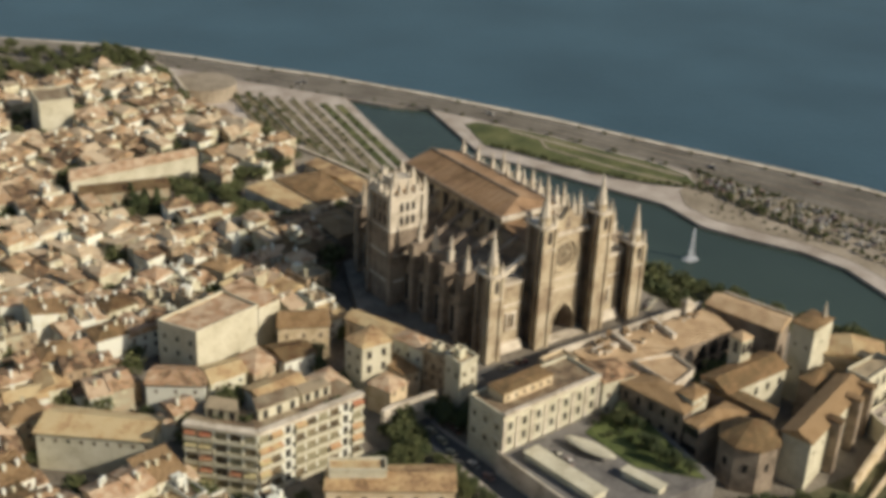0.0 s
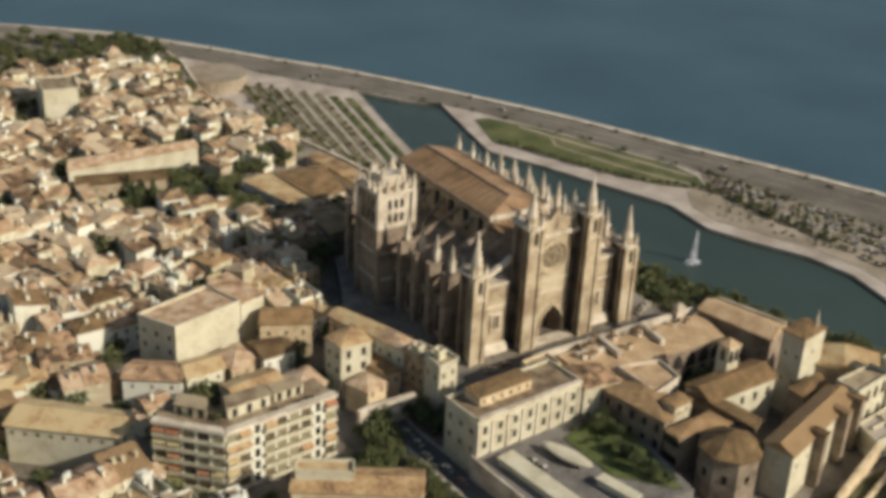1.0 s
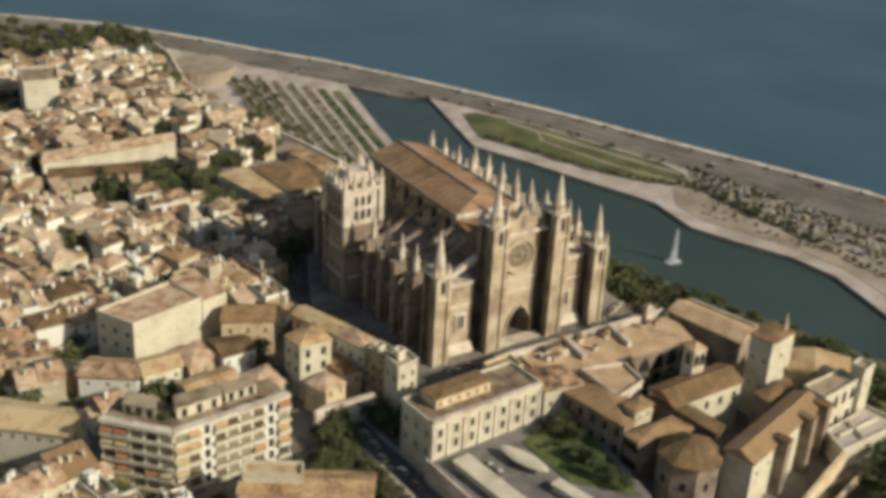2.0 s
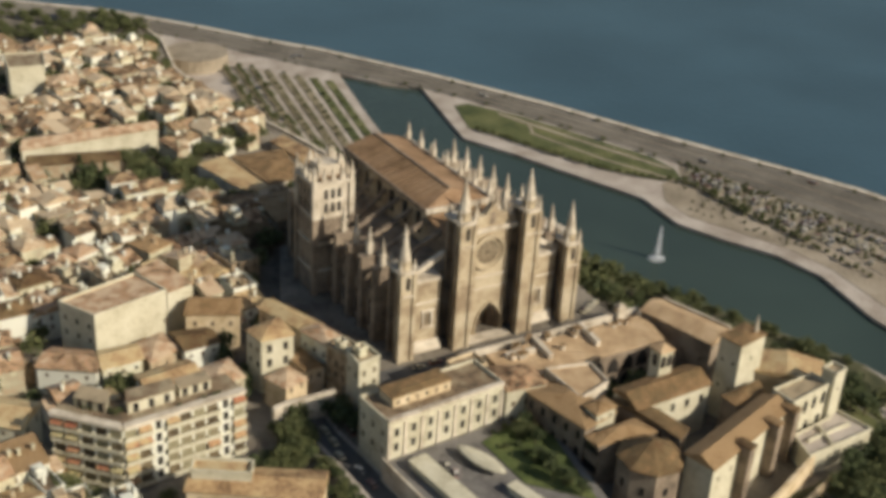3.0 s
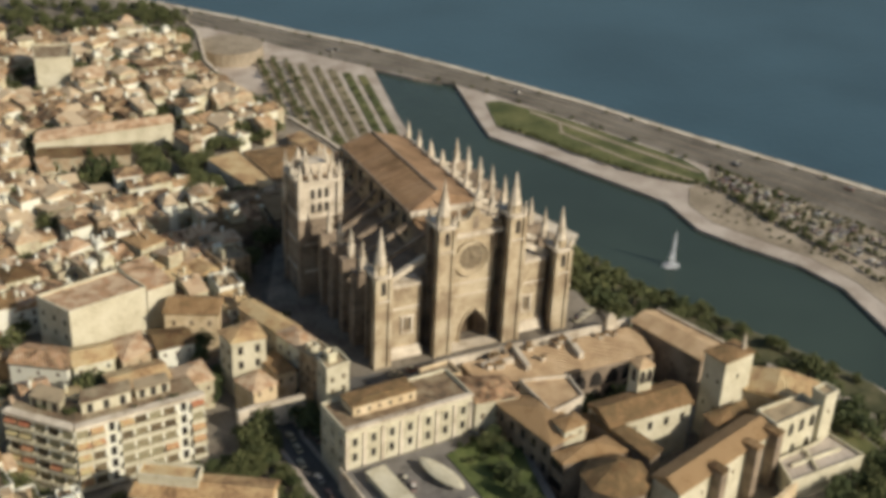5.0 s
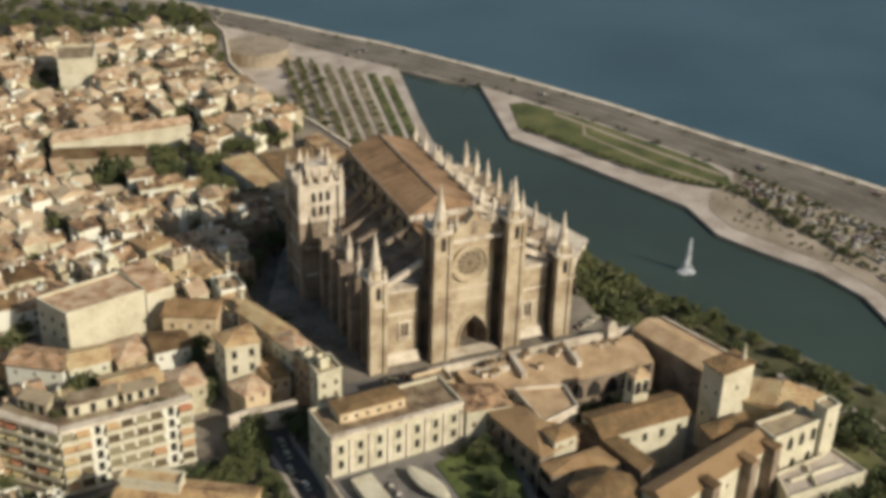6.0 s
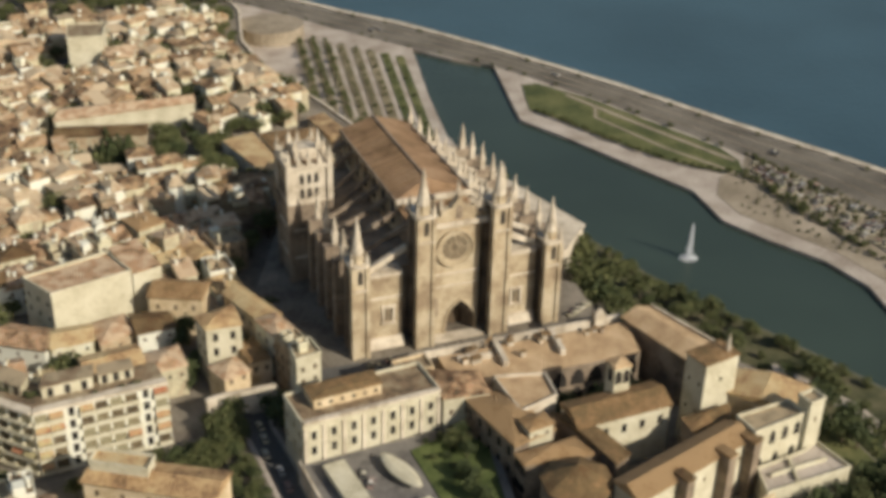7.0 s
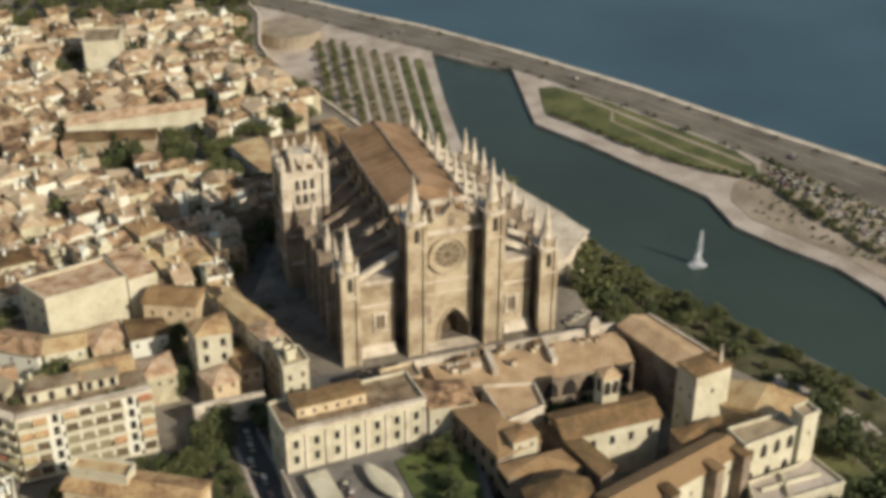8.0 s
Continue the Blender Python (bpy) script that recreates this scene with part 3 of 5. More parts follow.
# side walls of the front
for u0, u1, win in ((-29.4, -17.4, -21.9), (17.4, 26.4, 20.2)):
    mb = M().box(u0, u1, 0, 5, 0, 29.5)
    sw = part("side_wall", mb, STONE, cath)
    # Dark slot backs paint in the shade beside the towers.
    part("slot_wall", M().box(u1, u1 + 3.2, 4.2, 5, 0, 29.5).box(u0 - 2.4, u0, 4.2, 5, 0, 29.5), STONE_OLD_SHADE, sw)
    part("cornice", M().box(u0, u1, -0.5, 5.2, 29.5, 30.6), STONE_PALE, sw)
    part("string_course", M().box(u0, u1, -0.35, 0, 22.0, 22.7), STONE_PALE, sw)
    part("plinth", M().loft([(u0, -2.6, 4), (u1, -2.6, 4), (u1, 0.1, 4), (u0, 0.1, 4)], [(u0, -0.8, 8.6), (u1, -0.8, 8.6), (u1, 0.1, 8.6), (u0, 0.1, 8.6)]), STONE_PALE, sw)
    zw = 14.2 if win < 0 else 12.8
    part("window", M().box(win - 1.3, win + 1.3, -0.06, 0.2, zw, zw + 4.2), ROSE_GLASS, sw)
    part("mullion", M().box(win - 0.15, win + 0.15, -0.2, 0, zw, zw + 4.2), STONE, sw)
    part("window_frame", M().box(win - 2.0, win - 1.3, -0.45, 0, zw - 0.6, zw + 4.9).box(win + 1.3, win + 2.0, -0.45, 0, zw - 0.6, zw + 4.9).box(win - 2.3, win + 2.3, -0.6, 0, zw + 4.6, zw + 5.4).box(win - 2.3, win + 2.3, -0.6, 0, zw - 1.2, zw - 0.5), STONE_PALE, sw)
    s = 1 if win > 0 else -1
    outer, inner = (s * 29.0, s * 15.5)
    part("flying_buttress", M().beam((outer, 2.5, 31.0), (inner, 2.5, 38.0), 1.6, 1.8), STONE_PALE, cath)
# bell tower on the north flank; shade painted dark on base and north side
mb = M().box(-39.5, -26, 46.5, 60, 34, 46)
bell = part("bell_tower", mb, STONE_PALE, cath, "square pale stone bell tower with rows of openings")
part("shaft", M().box(-39.48, -26.02, 46.52, 59.98, 0, 34), STONE_OLD_SHADE, bell, "tower base painted darker for shade")
for u in (-39.5, -26):
    for v in (46.5, 60):
        part("corner_pier", M().box(u - 0.9, u + 0.9, v - 0.9, v + 0.9, 34, 46), STONE_PALE, bell)
        part("corner_pier", M().box(u - 0.9, u + 0.9, v - 0.9, v + 0.9, 0, 34), STONE_OLD_SHADE, bell)
for z in (14, 24, 33.6):
    part("band", M().box(-39.9, -25.6, 46.1, 60.4, z, z + 0.7), STONE_PALE, bell)
for z in (35.6, 40.6):
    for u in (-35.2, -32.8, -30.4):
        part("window", arch_panel(M(), u, 46.38, z, 1.4, 3.6, 0.2), GLASS, bell)
    for v in (50, 53.3, 56.6):
        part("window", M().box(-39.75, -39.55, v - 0.7, v + 0.7, z, z + 3.4), GLASS, bell)
# Thin dark slab that paints in the shade of this side.
part("north_face", M().box(-39.62, -39.5, 47.4, 59.1, 34.4, 45.9), STONE_OLD_SHADE, bell, "north side with its shade painted dark")
part("cornice", M().box(-40.4, -25.1, 45.6, 60.9, 46, 47), STONE_PALE, bell)
for i in range(5):
    for j in range(5):
        if i in (0, 4) or j in (0, 4):
            big = (i in (0, 2, 4) and j in (0, 2, 4))
            put_pinnacle(bell, -39.6 + 13.7 * i / 4, 46.4 + 13.7 * j / 4, 47, 6.4 if big else 4.0, 0.75)
part("tower_roof", M().hip([(-38, 48), (-27.5, 48), (-27.5, 58.5), (-38, 58.5)], 47.05, 2.0, 0.0), ROOF_NAVE, bell)
part("upper_stage", M().box(-36.5, -29, 49.5, 56.5, 47, 51.5), STONE_PALE, bell)
for u in (-36.5, -29):
    for v in (49.5, 56.5):
        put_pinnacle(bell, u, v, 51.5, 4.0, 0.75)
# sacristies and terrace on the south flank
solid("terrace_house", M().prism([(33, 30), (47, 31), (60, 47), (41, 97), (33, 97)], 0, 22.4), STONE_PALE, "pale stone sacristy block below the cathedral flank", "building", "")
solid("terrace_roof", M().slab([(33, 29.5, 25.5), (47.2, 30.2, 23.2), (60.8, 47, 23.2), (41.6, 97.6, 23.2), (33, 97.6, 25.5)], 0.6), STONE_PALE, "pale pinkish sloping terrace roof", "roof", "")

# ---- town houses ----
def window_mesh(w, h):
    """A dark pane with a frame and sill, its back at y = 0, facing -y."""
    return M().box(-w / 2, w / 2, -0.08, 0.05, 0, h).mesh("window", SHUTTER)


WIN = window_mesh(1.1, 1.7)
WIN_S = window_mesh(0.9, 1.2)


def put_window(parent, mesh, x, y, z, turn, name="window"):
    ob = new(name, mesh)
    ob.parent = parent
    ob.matrix_basis = pose(x, y, z, 0, 0, turn)
    return ob


def i_even(k):
    return k % 3 != 0


def house(w, d, h, kind, seed, windows=2, roofmat=None):
    """A town house with its base at the origin: walls, tiled or flat roof, windows, chimney."""
    rg = random.Random(seed)
    what = {"flat": "old plastered town house with a flat tiled roof terrace", "hip": "old plastered town house with a hipped clay tile roof",
            "lean": "old plastered town house with a single-slope clay tile roof"}.get(kind, "old cream-plastered town house with a clay tile ridge roof")
    ob = thing("town_house", Matrix(), what, "house", "old town houses")
    x0, x1, y0, y1 = -w / 2, w / 2, -d / 2, d / 2
    quad = [(x0, y0), (x1, y0), (x1, y1), (x0, y1)]
    if kind == "flat":
        mb = M().box(x0, x1, y0, y1, -1, h)
        for a in ((x0, x1, y0, y0 + 0.3), (x0, x1, y1 - 0.3, y1), (x0, x0 + 0.3, y0 + 0.3, y1 - 0.3), (x1 - 0.3, x1, y0 + 0.3, y1 - 0.3)):
            mb.box(*a, h, h + 0.9)
        part("wall", mb, PLASTER, ob)
        part("roof", M().box(x0 + 0.3, x1 - 0.3, y0 + 0.3, y1 - 0.3, h - 0.1, h + 0.08), TERRACE, ob)
        sx = rg.uniform(x0 + 2, x1 - 2)
        part("stair_house", M().box(sx - 1.5, sx + 1.5, y1 - 4, y1 - 0.6, h, h + 2.6), PLASTER, ob)
    elif kind == "ridge_y":
        q = [quad[1], quad[2], quad[3], quad[0]]
        rise = w * 0.19
        part("wall", M().box(x0, x1, y0, y1, -1, h).gable_walls(q, h, rise), PLASTER, ob)
        part("roof", M().gable(q, h + 0.05, rise), roofmat or ROOF, ob)
    elif kind == "hip":
        part("wall", M().box(x0, x1, y0, y1, -1, h), PLASTER, ob)
        part("roof", M().hip(quad, h + 0.35, min(w, d) * 0.2, 0.5, 0.35, 0.12), roofmat or ROOF, ob)
    elif kind == "lean":
        part("wall", M().loft([(x0, y0, -1), (x1, y0, -1), (x1, y1, -1), (x0, y1, -1)], [(x0, y0, h), (x1, y0, h), (x1, y1, h + d * 0.2), (x0, y1, h + d * 0.2)]), PLASTER, ob)
        part("roof", M().slab([(x0 - 0.4, y0 - 0.5, h + 0.25), (x1 + 0.4, y0 - 0.5, h + 0.25), (x1 + 0.4, y1 + 0.2, h + d * 0.2 + 0.4), (x0 - 0.4, y1 + 0.2, h + d * 0.2 + 0.4)], 0.3), roofmat or ROOF, ob)
    else:
        rise = d * 0.19
        part("wall", M().box(x0, x1, y0, y1, -1, h).gable_walls(quad, h, rise), PLASTER, ob)
        part("roof", M().gable(quad, h + 0.05, rise), roofmat or ROOF, ob)
    # a lower lean-to wing, so that the outline is broken as in any old quarter
    aw, ad, ah = rg.uniform(3.0, 4.6), rg.uniform(3.2, 5.5), h * rg.uniform(0.5, 0.85)
    ax, ay = rg.choice((x0 - aw, x1)), rg.uniform(y0 - 1.5, y1 - ad)
    part("annex", M().box(ax, ax + aw, ay, ay + ad, -1, ah), PLASTER, ob)
    part("annex_roof", M().slab([(ax - 0.2, ay - 0.4, ah + 0.25), (ax + aw + 0.2, ay - 0.4, ah + 0.25), (ax + aw + 0.2, ay + ad, ah + 0.25 + ad * 0.2), (ax - 0.2, ay + ad, ah + 0.25 + ad * 0.2)], 0.25), ROOF if i_even(seed) else TERRACE, ob)
    for _ in range(rg.choice((1, 2, 2, 3))):
        cx, cy = rg.uniform(x0 + 1, x1 - 1), rg.uniform(-d * 0.2, d * 0.3)
        part("chimney", M().box(cx - 0.4, cx + 0.4, cy - 0.4, cy + 0.4, h - 0.5, h + 3.0).box(cx - 0.55, cx + 0.55, cy - 0.55, cy + 0.55, h + 3.0, h + 3.2), PLASTER, ob)
    if windows:
        for r in range(windows):
            z = h - 3.0 - 3.3 * r
            nx = max(2, int(w / 3.2))
            for i in range(nx):
                put_window(ob, WIN, x0 + (i + 0.5) * w / nx, y0, z, 0)
            for i in range(2):
                put_window(ob, WIN_S, x1, y0 + (i + 0.5) * d / 2, z, 90)
    return ob


rg = random.Random(5)
variants = []
far_walls, far_roofs = M(), M()
for i in range(18):
    w, d, h = rg.uniform(5.5, 11.5), rg.uniform(7.5, 12.5), rg.uniform(8.0, 13.0)
    kind = ("ridge", "lean", "flat", "ridge_y", "hip", "ridge", "flat")[i % 7]
    variants.append((house(w, d, h, kind, i, 2, (None, ROOF_BROWN, None, ROOF_ORANGE, None)[i % 5]), w, d))

HOUSES = [(-330, -110), (-70, -110), (-72, -48), (-80, -25), (-70, -14), (-47, -9), (-52, 10), (-58, 45), (-56, 70), (-42, 88), (-18, 108), (0, 116), (3, 142), (-3, 172), (-12, 202), (-24, 232), (-33, 260), (-38, 296), (-36, 330), (-52, 338), (-124, 350), (-330, 402)]
KEEP_OUT = [
    [(-147, -30), (-124, -52), (-84, -46), (-78, -22), (-98, -18), (-128, -14)],         # apartment block
    [(-142, 12), (-122, 2), (-84, 6), (-70, 28), (-90, 36), (-98, 50), (-136, 38)],                                      # white house
    [(-114, -14), (-46, -20), (-46, 26), (-72, 26), (-84, 8), (-114, 4)],                                       # small white house
    [(-118, -75), (-72, -80), (-72, -46), (-112, -46)],                                  # corner house
    [(-84, -12), (-46, -20), (-46, -100), (-74, -100)],                                  # street
    [(-56, 126), (-14, 126), (-2, 158), (-12, 184), (-56, 172)],                          # bishop's palace
    [(-110, 150), (-66, 148), (-66, 172), (-110, 174)],                                  # garden
    [(-22, 128), (6, 128), (2, 180), (-10, 190), (-22, 184)],                            # wing by the city wall
    [(-124, 262), (-98, 262), (-98, 290), (-124, 290)],                                  # white church
    [(-126, 172), (-62, 186), (-62, 204), (-126, 196)],                                  # long hall
    [(-180, -14), (-142, -26), (-136, -4), (-166, 16)],                                  # long ridge house
]


def far_house(m, w, d, h, kind):
    """A plain distant house, added to the joined far town."""
    wl, rf = M(), M()
    x0, x1, y0, y1 = -w / 2, w / 2, -d / 2, d / 2
    quad = [(x0, y0), (x1, y0), (x1, y1), (x0, y1)]
    wl.box(x0, x1, y0, y1, -1, h)
    if kind == 0:
        rf.gable(quad, h + 0.3, d * 0.2)
        wl.gable_walls(quad, h, d * 0.2)
    elif kind == 1:
        rf.slab([(x0 - 0.4, y0 - 0.5, h + 0.3), (x1 + 0.4, y0 - 0.5, h + 0.3), (x1 + 0.4, y1 + 0.3, h + d * 0.2), (x0 - 0.4, y1 + 0.3, h + d * 0.2)], 0.3)
    elif kind == 2:
        rf.hip(quad, h + 0.4, 2.2, 0.5, 0.35, 0.15)
    elif kind == 3:
        rf.gable([quad[1], quad[2], quad[3], quad[0]], h + 0.3, w * 0.2)
    else:
        wl.box(x0, x1, y0, y0 + 0.3, h, h + 1).box(x0, x0 + 0.3, y0 + 0.3, y1, h, h + 1).box(x1 - 0.3, x1, y0 + 0.3, y1, h, h + 1)
        wl.box(x0 + 1, x0 + 4, y1 - 4, y1 - 0.5, h, h + 2.6)
        rf.box(x0 + 0.3, x1 - 0.3, y0 + 0.3, y1 - 0.3, h - 0.1, h + 0.1)
    if rg.random() < 0.55:
        aw, ad, ah = rg.uniform(2.6, 4.4), rg.uniform(3, 5.5), h * rg.uniform(0.5, 1.12)
        ax, ay = rg.choice((x0 - aw * 0.8, x1 - aw * 0.3)), rg.uniform(y0 - 1.5, y1 - ad)
        wl.box(ax, ax + aw, ay, ay + ad, -1, ah)
        rf.slab([(ax - 0.2, ay - 0.4, ah + 0.25), (ax + aw + 0.2, ay - 0.4, ah + 0.25), (ax + aw + 0.2, ay + ad, ah + 0.25 + ad * 0.2), (ax - 0.2, ay + ad, ah + 0.25 + ad * 0.2)], 0.25)
    for _ in range(rg.choice((0, 1, 1, 2))):
        a, b, k = rg.uniform(x0 + 1.2, x1 - 1.2), rg.uniform(y0 + 1.2, y1 - 1.2), rg.uniform(0.4, 0.9)
        wl.box(a - k, a + k, b - k, b + k, h - 0.5, h + rg.uniform(1.8, 3.6))
    for src, dst in ((wl, far_walls), (rf, far_roofs)):
        dst.add([m @ Vector(p) for p in src.v], src.f)


FOOT = []
base_turn = 19.0
count = 0
row, v = 0, -190.0
ca, sa = math.cos(radians(base_turn)), math.sin(radians(base_turn))
while v < 560:
    depth = rg.uniform(8.5, 11)
    u = -330.0 + rg.uniform(0, 8)
    while u < 280:
        ob, w, d = variants[rg.randrange(len(variants))]
        cx, cy = (u + w / 2) * ca - v * sa - 40, (u + w / 2) * sa + v * ca
        t = noise.noise((cx * 0.014, cy * 0.014, 3.1)) * 34 + rg.uniform(-6, 6)
        cx, cy = cx + rg.uniform(-1.2, 1.2), cy + rg.uniform(-1.2, 1.2)
        corners = [(cx + a * w / 2 * ca - b * d / 2 * sa, cy + a * w / 2 * sa + b * d / 2 * ca) for a in (-1, 1) for b in (-1, 1)]
        ok = all(inside(px, py, HOUSES) for px, py in corners + [(cx, cy)])
        for poly in KEEP_OUT:
            if any(inside(px, py, poly) for px, py in corners + [(cx, cy)]):
                ok = False
        if ok and rg.random() < 0.89:
            FOOT.append((cx, cy, 0.5 * math.hypot(w, d) * 0.82))
            m = pose(cx, cy, G + rg.uniform(-1.6, 1.0) - 0.2, 0, 0, base_turn + t + rg.choice((0, 0, 0, 90, 180)))
            if cy < 92 + (cx + 90) * 0.1 and cx > -205 and count < 290:
                copy_thing(ob, m)
                count += 1
            elif cx > -300:
                far_house(m, w * 0.95, d * 0.95, rg.uniform(6.5, 11.5), rg.choice((0, 0, 1, 1, 2, 3, 4)))
        u += w - 0.6 + (4.5 if rg.random() < 0.13 else 0)
    row += 1
    v += depth - 0.4 + (4.2 if row % 2 == 0 else 0)
solid("town_far", far_walls, PLASTER_FAR, "crowded cream and ochre houses of the distant old town", "houses", "stuff")
solid("town_far_roofs", far_roofs, ROOF_FAR, "tan clay tile roofs of the distant old town", "roofs", "stuff")
for ob, w, d in variants:
    for o in (*ob.children_recursive, ob):
        bpy.data.objects.remove(o)

# ---- larger buildings ----
WIN_L = M().box(-0.75, 0.75, -0.1, 0.05, 0, 2.6).mesh("window", GLASS)
WIN_TALL = M().box(-0.85, 0.85, -0.1, 0.05, -0.1, 2.9).box(-0.06, 0.06, -0.16, -0.1, -0.1, 2.9).mesh("window", GLASS)
WIN_FRAME = M().box(-1.25, -0.75, -0.28, 0.02, -0.3, 2.9).box(0.75, 1.25, -0.28, 0.02, -0.3, 2.9).box(-1.4, 1.4, -0.4, 0.02, 2.7, 3.25).box(-1.4, 1.4, -0.4, 0.02, -0.55, -0.1).mesh("window_frame", PLASTER_WHITE)
arch_mb = M()
arch_panel(arch_mb, 0, -0.1, 0, 2.0, 4.2, 0.2)
WIN_ARCH = arch_mb.mesh("window", GLASS)
# Oversized arches: their dark panes stand in for the courtyard's shade.
arcade_mb = M()
arch_panel(arcade_mb, 0, -0.1, 0, 4.4, 5.4, 0.2)
SHADE_ARCADE = arcade_mb.mesh("shade_arch", GLASS)


def on_side(quad, i, t, out=0.0):
    """A place along side i of a quad, and the turn by which a window there faces outwards."""
    a, b = Vector(quad[i]), Vector(quad[(i + 1) % len(quad)])
    d = (b - a).normalized()
    p = a.lerp(b, t) + Vector((d.y, -d.x)) * out
    return p.x, p.y, math.degrees(math.atan2(d.y, d.x))


def building(name, label, category, quad, z0, eave, roof="gable", rise=2.2, wall=PLASTER_OCHRE, tiles=ROOF_BROWN, sides=(), frames=False, over=0.6, group=""):
    """A building on a quad of the plan (its first side along the ridge). sides: (side, count, heights, mesh)."""
    quad = ccw(quad) if roof == "keep" else quad
    cx, cy = sum(p[0] for p in quad) / len(quad), sum(p[1] for p in quad) / len(quad)
    ob = thing(name, pose(cx, cy, z0), label, category, group)
    q = [(x - cx, y - cy) for x, y in quad]
    h = eave - z0
    mb = M().prism(q, -2, h)
    if roof == "gable":
        mb.gable_walls(q, h, rise)
        part("roof", M().gable(q, h + 0.08, rise, over), tiles, ob)
    elif roof == "hip":
        part("roof", M().hip(q, h + 0.4, rise, over, 0.4, 0.15), tiles, ob)
    elif roof == "cone":
        part("roof", M().hip(q, h + 0.4, rise, over, 0.4, 0.0), tiles, ob)
    elif roof == "lean":
        a, b, c, d = q
        part("roof", M().slab([(*a, h + 0.3), (*b, h + 0.3), (*c, h + 0.3 + rise), (*d, h + 0.3 + rise)], 0.45), tiles, ob)
        mb.loft([(*p, h) for p in q], [(*a, h + 0.01), (*b, h + 0.01), (*c, h + rise - 0.2), (*d, h + rise - 0.2)])
    else:
        n = len(q)
        part("roof", M().prism([lerp(p, (0, 0), 0.03) for p in q], h - 0.1, h + 0.1), tiles, ob)
        pr = M()
        for i in range(n):
            a, b = Vector((*q[i], h + 1.0)), Vector((*q[(i + 1) % n], h + 1.0))
            pr.beam(a + (b - a).normalized() * -0.2, b + (b - a).normalized() * 0.2, 0.45, 1.02)
        part("parapet", pr, wall, ob)
    part("wall", mb, wall, ob)
    for side, n, heights, mesh in sides:
        for i in range(n):
            x, y, t = on_side(q, side, (i + 0.5) / n)
            for z in heights:
                put_window(ob, mesh, x, y, z - z0, t)
                if frames:
                    put_window(ob, WIN_FRAME, x, y, z - z0, t, "window_frame")
    return ob


# royal palace: wings round courtyards
P = "old sandstone royal palace wing with a brown clay tile roof"
# Courtyard wall in dark stone with big dark arches, painting in the court's shade.
building("palace_wing", "palace wing with a broad beige tiled roof along the street", "palace wing", [(-12, -46.5), (45, -40), (46.6, -25), (-14, -31)], G, 27, "lean", 0.8, STONE_OLD_SHADE, ROOF_TAN, [(3, 3, (20,), WIN), (0, 10, (14.2, 20.2), SHADE_ARCADE)])
solid("street_wall", M().beam((-22, -29.5, 28.9), (46, -21.8, 28.9), 1.1, 12.5), STONE_PALE, "long pale stone parapet along the palace street", "wall", "")
building("palace_wing", "palace wing with a sunlit orange flat tile roof", "palace wing", [(0.5, -64), (12.3, -59), (12.5, -48.5), (-2, -46.8)], G, 29.4, "flat", 0, STONE_PALE, ROOF_TAN, [(1, 4, (22,), WIN)])
# Walls in dark stone to paint in the shade of the west side.
building("palace_wing", "long orange-roofed palace wing above the gardens", "palace wing", [(65.5, -45), (55.5, -21.5), (45.5, -25), (55, -51)], G - 8, 29.8, "gable", 2.0, STONE_OLD_SHADE, ROOF_TAN, [(2, 4, (22,), WIN)])
building("palace_wing", "palace hall with a lit cream wall and brown tiles", "palace wing", [(13.5, -73.5), (41.3, -69.3), (40.2, -58.5), (12.5, -62.5)], G, 29.4, "gable", 2.4, PLASTER_WHITE, ROOF_BROWN, [(0, 5, (24,), WIN_L), (2, 5, (24,), WIN)])
building("palace_wing", P, "palace wing", [(-11.8, -54), (-5, -76), (7.5, -71.5), (-0.2, -52)], G, 28.2, "hip", 2.6, STONE_OLD_SHADE, ROOF_BROWN, [(0, 5, (24, 18.5), WIN_L)])
building("palace_wing", P, "palace wing", [(-5, -77), (-4, -82), (16, -82), (14, -73.5)], G, 26.4, "hip", 2.4, STONE_OLD_SHADE, ROOF_BROWN, [(0, 4, (23, 17), WIN_L)])
building("palace_wing", P, "palace wing", [(18.5, -88), (23, -85), (14, -66.5), (9.8, -64)], G, 28.0, "gable", 1.3, STONE_OLD_SHADE, ROOF_BROWN, [])
building("palace_wing", "palace wing with a tall sunlit plastered wall and buttresses", "palace wing", [(17.5, -105), (55.5, -88.3), (52, -80), (14.5, -96.5)], G - 5, 29.6, "gable", 2.4, PLASTER_WHITE, ROOF_BROWN, [(0, 6, (24,), WIN_S)])
for t in (0.36, 0.74, 0.98):
    a = Vector((17.5, -105)).lerp(Vector((55.5, -88.3)), t)
    m = pose(a.x, a.y, G - 5, 0, 0, 23.7)
    bt = thing("buttress_tower", m, "square stone buttress tower against the palace wall", "tower", "palace buttress towers")
    part("shaft", M().box(-1.4, 1.4, -3.2, 1.5, -2, 22.6), STONE_OLD_SHADE, bt)
    part("cap", M().box(-1.6, 1.6, -3.4, 1.6, 22.6, 23.2), ROOF_BROWN, bt)
ang = [math.radians(22.5 + 45 * i) for i in range(8)]
building("palace_pavilion", "octagonal palace chapel with a brown tiled tent roof", "pavilion", [(6.4 + 9.0 * math.cos(a), -92 + 9.0 * math.sin(a)) for a in ang], G, 27.6, "cone", 5.0, STONE_OLD_SHADE, ROOF_BROWN, [(i, 1, (20,), WIN_L) for i in range(2, 6)])
building("palace_lodge", "small cream palace lodge with a brown hipped roof", "lodge", [(-0.5, -74.5), (6.5, -72.6), (5.4, -67.4), (-1.6, -69.3)], G, 31.0, "hip", 1.2, PLASTER_WHITE, ROOF_BROWN, [(0, 2, (28.4,), WIN_S)])
# chimneys, skylights and low walls on the long palace roof
rp = random.Random(8)
